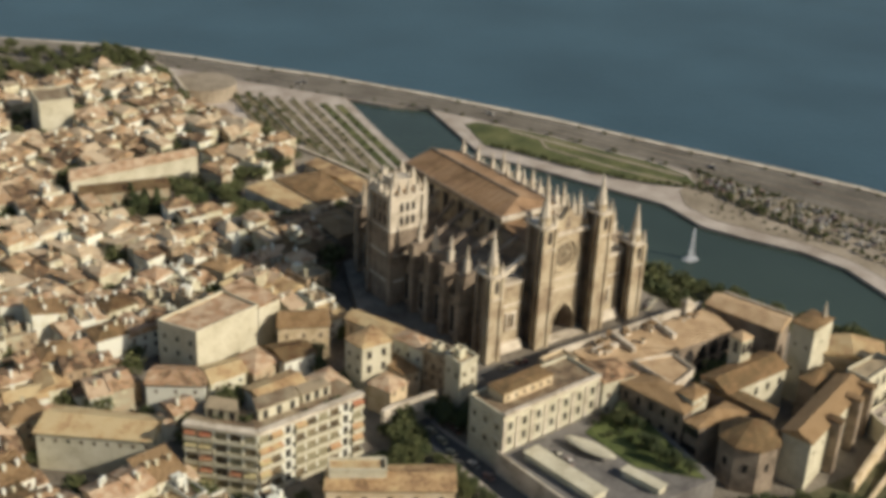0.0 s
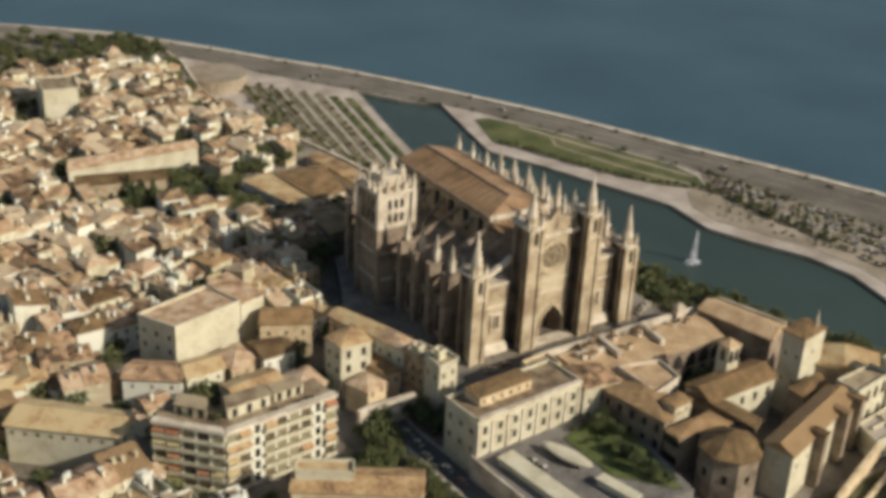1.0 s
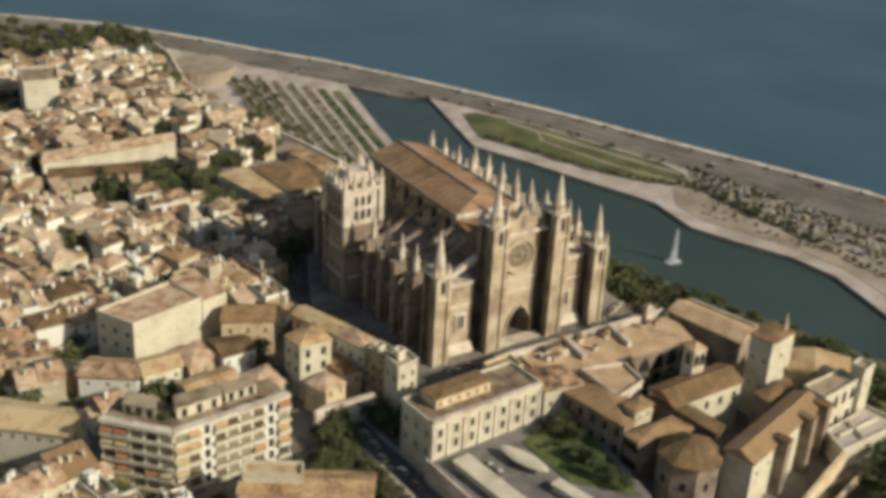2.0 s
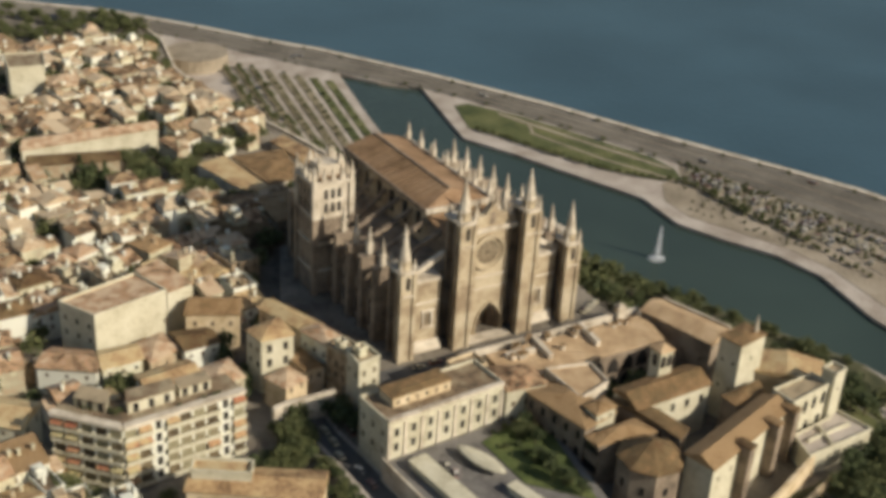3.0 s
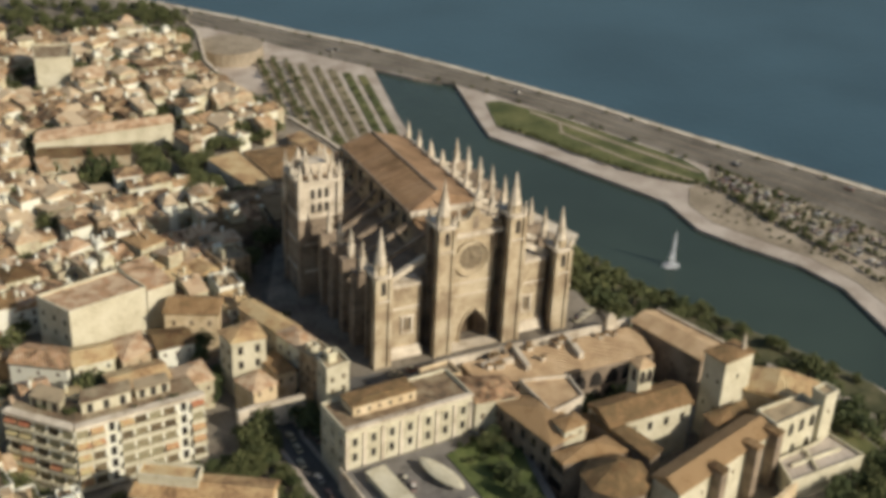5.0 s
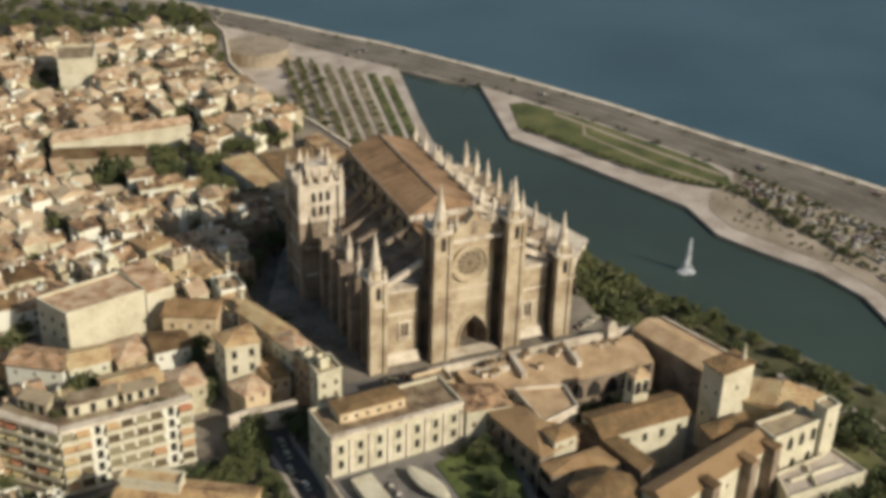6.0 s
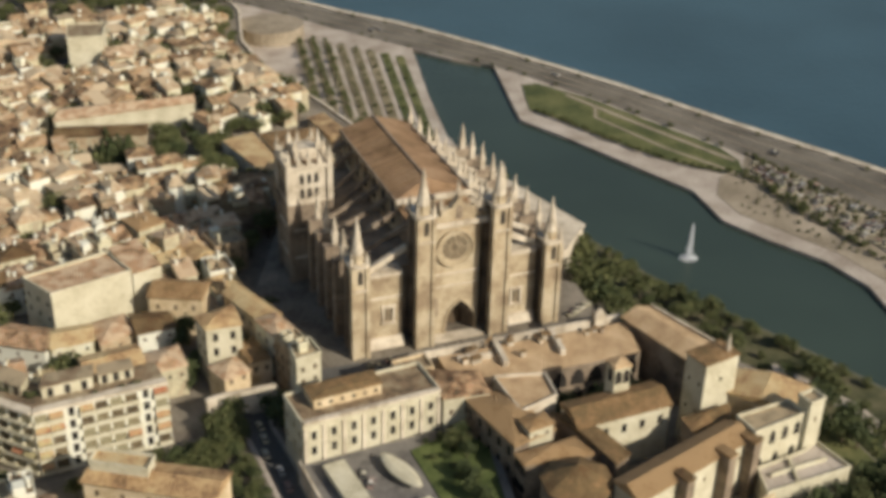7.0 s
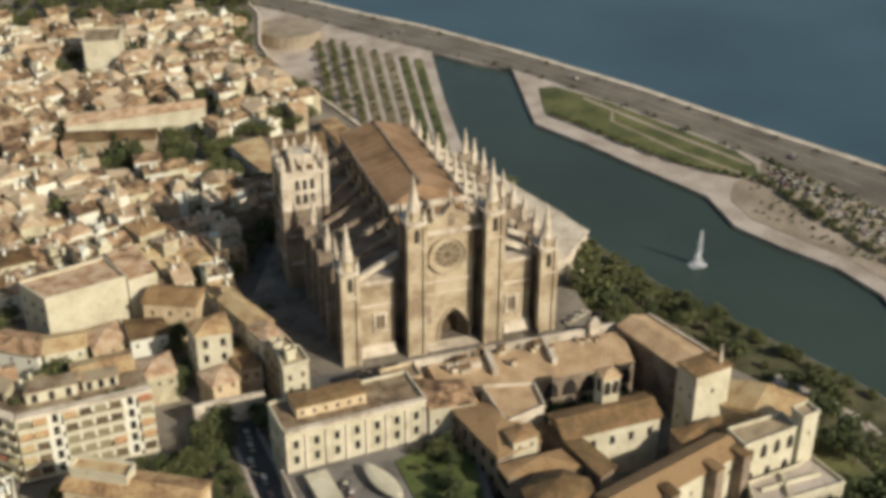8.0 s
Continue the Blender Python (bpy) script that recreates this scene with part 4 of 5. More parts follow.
for i in range(16):
    x, y = rp.uniform(-8, 40), rp.uniform(-38, -27)
    y += 0.1 * x
    k = rp.uniform(0.5, 1.4)
    ob = thing("chimney", pose(x, y, 27.2, 0, 0, 6), "small masonry chimney box on the palace roof", "chimney", "palace chimneys")
    part("shaft", M().box(-k, k, -k * 0.8, k * 0.8, -0.5, rp.uniform(1.0, 2.4)), STONE_PALE if i % 3 else STONE_OLD_SHADE, ob)
    part("cap", M().box(-k - 0.15, k + 0.15, -k * 0.8 - 0.15, k * 0.8 + 0.15, 2.3, 2.5), ROOF_BROWN, ob)
for x, y, dx, dy in ((4, -33.5, 1.6, 12), (22, -31.5, 1.6, 12), (-4, -34.5, 10, 1.2)):
    solid("roof_wall", M().box(x - dx / 2, x + dx / 2, y - dy / 2, y + dy / 2, 27, 29.6), STONE_PALE, "low wall across the palace roof", "wall", "")
gate = thing("gate_pillar", pose(38, -23.5, G), "pale square pillar on the palace street wall", "pillar")
part("shaft", M().box(-1.4, 1.4, -1.4, 1.4, 0, 18.5).box(-1.7, 1.7, -1.7, 1.7, 17.6, 18.1), STONE_PALE, gate)
part("cap", M().hip([(-1.4, -1.4), (1.4, -1.4), (1.4, 1.4), (-1.4, 1.4)], 18.8, 1.2, 0.3), STONE_PALE, gate)
# palace keep with its finial statue
keep = building("palace_tower", "square palace tower, one face sunlit, with a small finial", "tower", [(50.4, -69.7), (61.6, -66.3), (59.3, -58.8), (48.1, -62.2)], G, 40.6, "hip", 0.7, PLASTER_WHITE, ROOF_BROWN, [(0, 1, (34,), WIN_S), (3, 2, (33, 24), WIN_S)])
fin = M().box(-0.5, 0.5, -0.5, 0.5, 0, 1.6)
fin.round(0, 0, 0.75, 1.6, 0.35, 4.2, 8)
fin.round(0, 0, 0.35, 4.2, 0.08, 6.4, 8)
tagged(new("finial", fin.mesh("finial", STONE_PALE)), "pale stone finial on the palace tower", "finial").matrix_basis = pose(59.0, -64.6, 40.6)
solid("parapet", M().beam((66.2, -45, 30.8), (56.2, -21.4, 30.8), 0.9, 2.8), STONE_PALE, "pale stone parapet along the garden side of the palace", "wall", "")
# small turret in the courtyard
tur = building("palace_turret", "small cream turret with twin openings in the courtyard", "turret", [(27.2, -62.6), (32.0, -61.9), (31.4, -57.3), (26.6, -58.0)], G, 38.4, "cone", 1.2, PLASTER_WHITE, ROOF_TAN, [(0, 2, (33.4,), WIN_ARCH), (3, 1, (33.4,), WIN_ARCH)], over=0.5)
building("palace_wing", "palace wing with a broad brown roof by the garden", "palace wing", [(73.5, -80), (83.5, -69.5), (66.5, -56.5), (59, -66)][0:4], G - 8, 28.6, "gable", 1.8, PLASTER_OCHRE, ROOF_ORANGE, [(0, 3, (22,), WIN)])
building("palace_wing", "lower palace wing with brown tiles beside the tower", "palace wing", [(43.5, -80), (56, -76), (58, -70.5), (43, -73.5)], G, 27.5, "hip", 1.5, STONE_OLD_SHADE, ROOF_BROWN, [])
building("palace_loggia", "cream palace loggia with dark arched openings", "loggia", [(56.5, -88.5), (73.5, -83.8), (72, -77.5), (55, -81)], G - 5, 31, "flat", 0, PLASTER_WHITE, TERRACE, [(0, 4, (25.6,), WIN_ARCH), (0, 3, (18,), WIN_ARCH)])
building("palace_turret", "slender white corner tower of the palace", "tower", [(73.8, -85.2), (78.8, -83.8), (77.6, -79.4), (72.6, -80.8)], G - 5, 35, "flat", 0, PLASTER_WHITE, TERRACE, [(0, 1, (29,), WIN_S)])
ter = building("garden_terrace", "cream walled garden terrace below the palace", "terrace", [(56, -99.5), (82.5, -95), (79, -83), (74, -86), (58, -90)], 8, 20.0, "flat", 0, PLASTER_WHITE, PAVING, [])
for x0, y0, x1, y1 in ((60, -93.5, 78, -90.5), (66, -97, 68, -88.5)):
    solid("terrace_wall", M().beam((x0, y0, 21.2), (x1, y1, 21.2), 0.7, 1.5), PLASTER_WHITE, "low cream wall on the garden terrace", "wall", "")
solid("ramp_wall", M().beam((30, -112, 17), (58, -99, 20), 1.2, 14).beam((30, -118, 14), (62, -104, 16), 1.0, 12), PLASTER_OCHRE, "long pale garden ramp walls below the palace", "wall", "")

# museum with white-framed windows
MUS = [(-57.2, -59.2), (-18.8, -52.2), (-21.6, -38.2), (-60.2, -45.2)]
mus = building("museum", "cream stone museum with white pilasters and framed windows", "museum", MUS, G, 31.2, "flat", 0, PLASTER_WHITE, TERRACE, [(0, 7, (26.2, 21.4), WIN_TALL), (3, 3, (26, 20), WIN)], True)
q = [(x - sum(p[0] for p in MUS) / 4, y - sum(p[1] for p in MUS) / 4) for x, y in MUS]
for i in range(8):
    x, y, t = on_side(q, 0, min(max(i / 7, 0.012), 0.988))
    ob = new("pilaster", M().box(-0.45, 0.45, -0.5, 0.02, 0, 17.2).mesh("pilaster", STONE_PALE) if i == 0 else pil)
    pil = ob.data
    ob.parent, ob.matrix_basis = mus, pose(x, y, 0, 0, 0, t)
ob = part("cornice", M().beam((*q[0], 19.4), (*q[1], 19.4), 1.6, 0.8), STONE_PALE, mus)
part("string_course", M().beam((*q[0], 12.4), (*q[1], 12.4), 0.7, 0.4), PLASTER_WHITE, mus)
a = [lerp(lerp(q[0], q[3], 0.38), lerp(q[1], q[2], 0.38), t) for t in (0.13, 0.62)]
b = [lerp(lerp(q[0], q[3], 0.86), lerp(q[1], q[2], 0.86), t) for t in (0.62, 0.13)]
at = part("attic", M().prism(a + b, 18.2, 21.4), PLASTER_OCHRE, mus)
part("attic_roof", M().hip(a + b, 21.7, 1.0, 0.5, 0.3, 0.55), ROOF_BROWN, mus)
for i in range(6):
    x, y, t = on_side(a + b, 0, (i + 0.5) / 6)
    put_window(mus, WIN_S, x, y, 19.2, t)
building("side_house", "narrow cream house beside the museum", "house", [(-18, -53.5), (-5, -53.5), (-6, -43), (-20.5, -39)], G, 29.5, "hip", 1.8, PLASTER_WHITE, ROOF, [(0, 3, (24, 19), WIN)])
building("roof_pavilion", "small cream attic house behind the museum", "house", [(-27, -40), (-17, -38), (-18, -31), (-28, -33)], G, 29, "flat", 0, PLASTER_OCHRE, TERRACE, [(0, 2, (24,), WIN)])
# raised courtyard before the museum
Q = 19.4
solid("courtyard", poly_mesh([(-58, -60.4), (-17, -52.8), (-6, -60), (-8, -96), (-50, -100)], G - 1, Q), SLABS, "grey paved raised museum courtyard", "courtyard")
solid("garden_bed", poly_mesh([(-29, -61), (-15, -55), (-8, -63), (-11, -95), (-26, -82)], Q - 1, Q + 0.3), LAWN, "green garden bed in the courtyard", "garden")
def shed(x0, y0, x1, y1, w, z):
    d = Vector((x1 - x0, y1 - y0, 0)).normalized()
    s = Vector((-d.y, d.x, 0)) * w / 2
    a, b = Vector((x0, y0, 0)), Vector((x1, y1, 0))
    ob = thing("shed", pose(x0, y0, Q), "long low white-roofed courtyard shed", "shed", "courtyard sheds")
    base = (a - s, b - s, b + s, a + s)
    part("wall", M().loft([p + Vector((0, 0, Q)) for p in base], [p + Vector((0, 0, Q + z)) for p in base]), PLASTER_WHITE, ob, placed=True)
    e = s * 1.15
    part("roof", M().slab([p + Vector((0, 0, Q + z + 0.3)) for p in (a - e - d * 0.5, b - e + d * 0.5, b + e + d * 0.5, a + e - d * 0.5)], 0.3), PLASTER_WHITE, ob, placed=True)
shed(-50.2, -64.4, -44.3, -90, 5.2, 2.2)
shed(-30.6, -83.2, -26.5, -95, 3.4, 2.0)
canopy = thing("canopy", pose(-33.8, -70.5, Q, 0, 0, -66), "white boat-shaped courtyard canopy on thin posts", "canopy")
rim = [(8.6 * math.cos(a), 2.9 * math.sin(a) * (0.55 + 0.45 * abs(math.sin(a)))) for a in [2 * math.pi * i / 24 for i in range(24)]]
part("roof", M().loft([(x, y, 2.1) for x, y in rim], [(x * 0.97, y * 0.9, 2.45) for x, y in rim]).loft([(x * 0.97, y * 0.9, 2.45) for x, y in rim], [(x * 0.8, y * 0.4, 2.9) for x, y in rim], bottom=False), PLASTER_WHITE, canopy)
for x in (-5, 0, 5):
    for y in (-1.2, 1.2):
        part("post", M().round(x, y, 0.12, 0, 0.12, 2.2, 8), IRON, canopy)
solid("yard_wall", M().beam((-58.6, -59.5, Q + 1.1), (-51.5, -99, Q + 1.1), 0.7, 8), STONE_PALE, "stone yard wall along the street", "wall", "")

# apartment block with balconies
AP = [(-141, -28.5), (-124.6, -41.6), (-90.2, -34.8), (-93, -24.5), (-122.5, -29.5), (-134, -19.5)]
apt = thing("apartment_block", pose(-115, -33, G), "angled cream apartment block with long balconies and awnings", "apartments")
aq = [(x + 115, y + 33) for x, y in AP]
part("wall", M().prism(aq[:2] + [aq[4], aq[5]], -2, 20.6).prism([aq[1], aq[2], aq[3], aq[4]], -2, 20.6), PLASTER, apt)
part("roof", M().prism(aq[:2] + [aq[4], aq[5]], 20.6, 20.9).prism([aq[1], aq[2], aq[3], aq[4]], 20.6, 20.9), TERRACE, apt)
def pent(t0, t1, s0, s1, a, b, c, d, z, m):
    p = [lerp(lerp(a, b, t0), lerp(d, c, t0), s0), lerp(lerp(a, b, t1), lerp(d, c, t1), s0), lerp(lerp(a, b, t1), lerp(d, c, t1), s1), lerp(lerp(a, b, t0), lerp(d, c, t0), s1)]
    ob = part("penthouse", M().prism(p, 20.9, 20.9 + z), m, apt, "set-back white penthouse")
    part("penthouse_roof", M().prism([lerp(x, p[(i + 2) % 4], -0.04) for i, x in enumerate(p)], 20.9 + z, 21.2 + z), TERRACE, apt)
    for i in range(3):
        x, y, t = on_side(p, 0, (i + 0.5) / 3)
        put_window(apt, WIN_L, x, y, 21.1, t)
pent(0.05, 0.45, 0.45, 0.95, aq[1], aq[2], aq[3], aq[4], 3.4, PLASTER_WHITE)
pent(0.50, 0.78, 0.5, 0.95, aq[1], aq[2], aq[3], aq[4], 2.8, PLASTER_WHITE)
pent(0.25, 0.75, 0.4, 0.9, aq[0], aq[1], aq[4], aq[5], 3.0, PLASTER)
BAL = M().box(-1.9, 1.9, -1.3, 0.05, -0.25, 0).box(-1.9, 1.9, -1.3, -1.12, 0, 1.0).box(-1.9, -1.75, -1.12, 0, 0, 1.0).box(1.75, 1.9, -1.12, 0, 0, 1.0).mesh("balcony", PLASTER_WHITE)
BALW = M().box(-1.6, 1.6, -0.08, 0.05, 0.0, 2.6).mesh("window", RECESS)
AWN = M().add([(-1.8, -0.1, 2.5), (1.8, -0.1, 2.5), (1.8, -1.5, 1.7), (-1.8, -1.5, 1.7), (-1.8, -1.5, 1.45), (1.8, -1.5, 1.45)], [(3, 2, 1, 0), (4, 5, 2, 3)]).mesh("awning", AWNING)
ra = random.Random(3)
for side, bays in ((0, 5), (1, 9)):
    for k in range(5):
        for i in range(bays):
            if side == 1 and i in (2, 7):
                x, y, t = on_side(aq, side, (i + 0.5) / bays, 0.0)
                put_window(apt, WIN_L, x, y, 1.6 + 3.9 * k, t)
                continue
            x, y, t = on_side(aq, side, (i + 0.5) / bays, 0.0)
            put_window(apt, BAL, x, y, 1.4 + 3.9 * k, t, "balcony")
            put_window(apt, BALW, x, y, 1.4 + 3.9 * k, t)
            if ra.random() < (0.75 if i in (0, 1, 8) else 0.3):
                put_window(apt, AWN, x, y, 1.5 + 3.9 * k, t, "awning")
for side in (0, 1):
    a, b = aq[side], aq[side + 1]
    part("cornice", M().beam((*a, 21.6), (*b, 21.6), 2.4, 0.9), STONE_PALE, apt)

# plain white house with a blank sunlit gable wall, and its neighbours
building("white_house", "tall cream house with a blank sunlit wall", "house", [(-121.3, 21.2), (-97.5, 30.6), (-104.5, 44.5), (-130, 33.5)], G, 32.0, "flat", 0, PLASTER_WHITE, ROOF, [(3, 3, (27, 22), WIN)])
building("white_house", "lower cream house joined to a taller one", "house", [(-97, 31), (-88, 35), (-95, 52), (-104, 47)], G, 31.0, "lean", 1.5, PLASTER_WHITE, ROOF, [])
building("brown_house", "house with a broad brown ridge roof", "house", [(-93, 24), (-77, 19), (-74, 29), (-88, 34)], G, 26.5, "gable", 2.6, PLASTER_OCHRE, ROOF_BROWN, [(0, 3, (22,), WIN)])
building("corner_villa", "small white villa with a clay tile roof", "villa", [(-77.6, -8), (-67.4, -7.4), (-68.8, 4), (-80, -0.6)], G, 31.8, "hip", 1.8, PLASTER_WHITE, ROOF_ORANGE, [(0, 2, (27.4, 22.4), WIN_L), (3, 2, (27, 22), WIN)])
building("tan_house", "tan house with an orange roof and white attic", "house", [(-113, -61), (-82, -76), (-77, -66), (-108, -52)], G, 25.0, "gable", 1.8, PLASTER_OCHRE, ROOF_ORANGE, [(0, 5, (21,), WIN)])
att = building("white_attic", "white attic floor with a red-brown roof terrace", "attic", [(-111, -58.5), (-97, -65), (-95, -60), (-109, -54)], 24, 28.4, "flat", 0, PLASTER_WHITE, ROOF_ORANGE, [])
building("long_house", "long house with a broad tan ridge roof and small windows", "house", [(-176, -3), (-148, -21), (-142, -10.5), (-167, 7.5)], G, 25.5, "gable", 2.6, PLASTER_WHITE, ROOF_ORANGE, [(0, 9, (22.5,), WIN_S), (1, 2, (22,), WIN)])
building("street_house", "row house with a long sunlit orange roof", "house", [(-70, 21), (-60.5, 1.5), (-54.5, 4.5), (-64, 24)], G, 26.5, "gable", 1.6, PLASTER_OCHRE, ROOF_ORANGE, [(0, 5, (22,), WIN)])
building("street_house", "row house with tan tiles by the cathedral", "house", [(-62.5, 0.5), (-57.5, -11), (-51, -8), (-56, 3.4)], G, 27.6, "hip", 1.7, PLASTER, ROOF, [(0, 3, (23, 19), WIN)])
building("street_house", "row house with a flat tiled terrace and stair hut", "house", [(-58.5, -12), (-55, -20.5), (-48.5, -18), (-52, -9.5)], G, 28.8, "flat", 0, PLASTER, TERRACE, [(0, 3, (24, 20), WIN)])
building("street_house", "white end house on the cathedral square", "house", [(-54.5, -29.5), (-47.2, -27), (-49, -19), (-55.3, -21)], G, 31.4, "flat", 0, PLASTER_WHITE, TERRACE, [(0, 2, (27, 23), WIN), (3, 2, (26,), WIN)])
building("roof_hut", "small white stair hut on a roof terrace", "hut", [(-56, -17.5), (-53.5, -16.5), (-54.5, -14), (-57, -15)], 28.5, 31.6, "flat", 0, PLASTER_WHITE, TERRACE, [])
building("roof_hut", "small cream stair hut on a roof terrace", "hut", [(-53, -26), (-50.5, -25.2), (-51.2, -22.6), (-53.7, -23.4)], 31.2, 34.0, "flat", 0, PLASTER, ROOF, [])
building("low_house", "low brown-roofed house behind the curved wall", "house", [(-74, -21), (-66.5, -17.5), (-70, -9.5), (-78, -13)], G, 22.0, "hip", 1.6, PLASTER_OCHRE, ROOF, [(0, 2, (20,), WIN)])
building("low_house", "low tan house in the shade of the row", "house", [(-66, -14), (-59.5, -13), (-63.5, -2), (-69.5, -5)], G, 22.4, "lean", 1.2, PLASTER_OCHRE, ROOF_BROWN, [(0, 2, (19,), WIN)])
for quad, e, kind, tiles in (([(-140, 14), (-124, 6), (-119, 15), (-134, 23)], 22.5, "gable", ROOF), ([(-122, 6), (-110, 8), (-111, 17), (-122, 16)], 23.0, "gable", ROOF_ORANGE),
                             ([(-108, 6), (-97, 12), (-101, 22), (-111, 18)], 22.0, "hip", ROOF), ([(-97, 8), (-86, 10), (-88, 19), (-99, 20)], 23.2, "gable", ROOF_BROWN),
                             ([(-112, -12), (-96, -8), (-98, 2), (-114, -2)], 23.5, "gable", ROOF_ORANGE), ([(-94, -14), (-84, -12), (-86, -1), (-96, -4)], 23.0, "hip", ROOF)):
    building("low_house", "low plastered house with worn clay tiles", "house", quad, G, e, kind, 1.7, PLASTER, tiles, [(0, 3, (e - 3.2,), WIN_S)])
wall_mb = M()
cur = [(-80, -27.6), (-74.5, -25.8), (-67.5, -25.2), (-60, -24.4)]
for a, b in zip(cur, cur[1:]):
    wall_mb.beam((*a, 21.2), (*b, 21.2), 1.3, 10)
solid("curved_wall", wall_mb, STONE_PALE, "curved pale stone retaining wall at the street bend", "wall", "")
# bishop's palace and dark blocks north of the cathedral
building("bishop_palace", "bishop's palace wing with orange-tan tiles", "palace wing", [(-45.5, 118.5), (-36.5, 122), (-45, 157), (-58, 151)], G, 21.2, "lean", 0.8, STONE_PALE, ROOF_ORANGE, [])
building("bishop_palace", "bishop's palace wing with a broad brown roof", "palace wing", [(-35.5, 124), (-21, 128), (-19, 158), (-42, 156)], G, 21.5, "hip", 2.0, STONE_PALE, ROOF_BROWN, [(0, 4, (18,), WIN)])
building("bishop_palace", "long tan-roofed palace wing by the city wall", "palace wing", [(-8, 132), (0, 137), (-11, 184), (-18, 180)], G - 6, 17.0, "gable", 1.4, STONE_PALE, ROOF_ORANGE, [])
for quad, h in (([(-66, 80), (-46, 84), (-48, 104), (-70, 100)], 22), ([(-44, 86), (-30, 90), (-32, 112), (-46, 108)], 23.5), ([(-70, 104), (-50, 108), (-52, 120), (-72, 118)], 21), ([(-29, 92), (-14, 100), (-16, 116), (-30, 112)], 24)):
    building("cloister_house", "grey-brown stone cloister block in the cathedral's shade", "house", quad, G, h, "hip", 1.6, STONE_OLD_SHADE, ROOF_BROWN, [(0, 3, (h - 5,), WIN)])
building("white_church", "tall cream church block above the old town", "church", [(-119, 262), (-103, 262), (-101, 282), (-119, 284)], G, 32, "flat", 0, PLASTER_WHITE, TERRACE, [(3, 2, (26,), WIN)])
building("white_church", "cream church aisle with a tan roof", "church", [(-104, 252), (-90, 252), (-88, 268), (-102, 268)], G, 25, "hip", 2.5, PLASTER_WHITE, ROOF, [])
building("long_hall", "long cream hall with a ridge roof of tan tiles", "hall", [(-124, 180), (-66, 190), (-67, 198), (-121, 193)], G, 24.5, "gable", 1.8, PLASTER_WHITE, ROOF, [])
building("long_hall", "long hall with a brown ridge roof", "hall", [(-124, 164), (-88, 160), (-87, 170), (-122, 174)], G, 24, "gable", 1.8, PLASTER, ROOF_BROWN, [])
building("chapel", "small cream chapel with a turret among the trees", "chapel", [(-72, 342), (-65, 342), (-65, 351), (-72, 351)], G, 23, "cone", 3.4, PLASTER_WHITE, ROOF, [])
# bastion with round plaza and city wall
solid("bastion", M().round(-14, 338, 18, -2, 18, 9, 28), BEIGE, "round beige bastion terrace on the city wall", "bastion", "")
wall_mb = M()
for a, b in zip(WALL_LINE[3:], WALL_LINE[4:]):
    wall_mb.beam((*a, G + 1.0), (*b, G + 1.0), 1.6, 15)
solid("city_wall", wall_mb, STONE_PALE, "long pale sandstone city wall above the park", "wall", "")

# ---- trees ----
def tree(seed, h, r, leaf=LEAF, tall=1.0):
    """A tree with a tapered trunk, limbs and a loose crown of many small leaf clumps. Base at the origin."""
    rt = random.Random(seed)
    ob = thing("tree", Matrix(), "dense green mediterranean tree with a broad crown", "tree", "trees of the old town")
    mb = M().round(0, 0, 0.045 * h, -0.5, 0.028 * h, h * 0.45, 7)
    lobes = []
    for i in range(6):
        a = i * 2.4 + rt.uniform(-0.4, 0.4)
        d = r * rt.uniform(0.35, 0.62)
        p = Vector((d * math.cos(a), d * math.sin(a), h * rt.uniform(0.5, 0.78)))
        mb.beam((0, 0, h * 0.4), p, 0.02 * h, 0.02 * h)
        lobes.append((p, r * rt.uniform(0.42, 0.6)))
    lobes.append((Vector((0, 0, h * 0.8)), r * 0.6))
    part("trunk", mb, BARK, ob)
    cr = M()
    for p, lr in lobes:
        for _ in range(42):
            d = Vector((rt.gauss(0, 1), rt.gauss(0, 1), rt.gauss(0, 1) * 0.8 * tall)).normalized()
            c = p + d * lr * rt.uniform(0.55, 1.08)
            s = lr * rt.uniform(0.16, 0.34)
            e = [Vector((rt.gauss(0, 1), rt.gauss(0, 1), rt.gauss(0, 0.7))).normalized() * s for _ in range(5)]
            cr.add([c + e[0], c + e[1], c + e[2], c + e[3], c - e[0] * 0.8],
                   [(0, 1, 2), (0, 2, 3), (4, 2, 1), (4, 3, 2), (0, 3, 1), (4, 1, 3)])
    part("crown", cr, leaf, ob)
    return ob


def cypress(seed, h):
    rt = random.Random(seed)
    ob = thing("cypress", Matrix(), "dark slender cypress tree", "tree", "dark garden trees")
    part("trunk", M().round(0, 0, 0.3, -0.5, 0.1, h * 0.8, 6), BARK, ob)
    cr = M()
    for i in range(170):
        z = h * rt.uniform(0.08, 1.0)
        r = h * 0.16 * math.sin(math.pi * min(1, (z / h) * 0.9 + 0.12)) * rt.uniform(0.6, 1.1)
        a = rt.uniform(0, 6.3)
        c = Vector((r * math.cos(a), r * math.sin(a), z))
        e = [Vector((rt.gauss(0, 1), rt.gauss(0, 1), rt.gauss(0, 1.6))).normalized() * h * 0.07 for _ in range(4)]
        cr.add([c + x for x in e], [(0, 1, 2), (0, 2, 3), (0, 3, 1), (1, 3, 2)])
    part("crown", cr, LEAF_DARK, ob)
    return ob


TREES = [tree(1, 8.5, 4.4), tree(2, 7.0, 3.8), tree(3, 9.5, 4.6), tree(4, 6.0, 3.4), tree(5, 8.0, 4.0, LEAF_DARK)]
BUSH = [tree(8, 3.6, 2.4), tree(9, 3.0, 2.1, LEAF_DARK)]
CYP = [cypress(11, 12), cypress(12, 9.5)]
rt = random.Random(21)


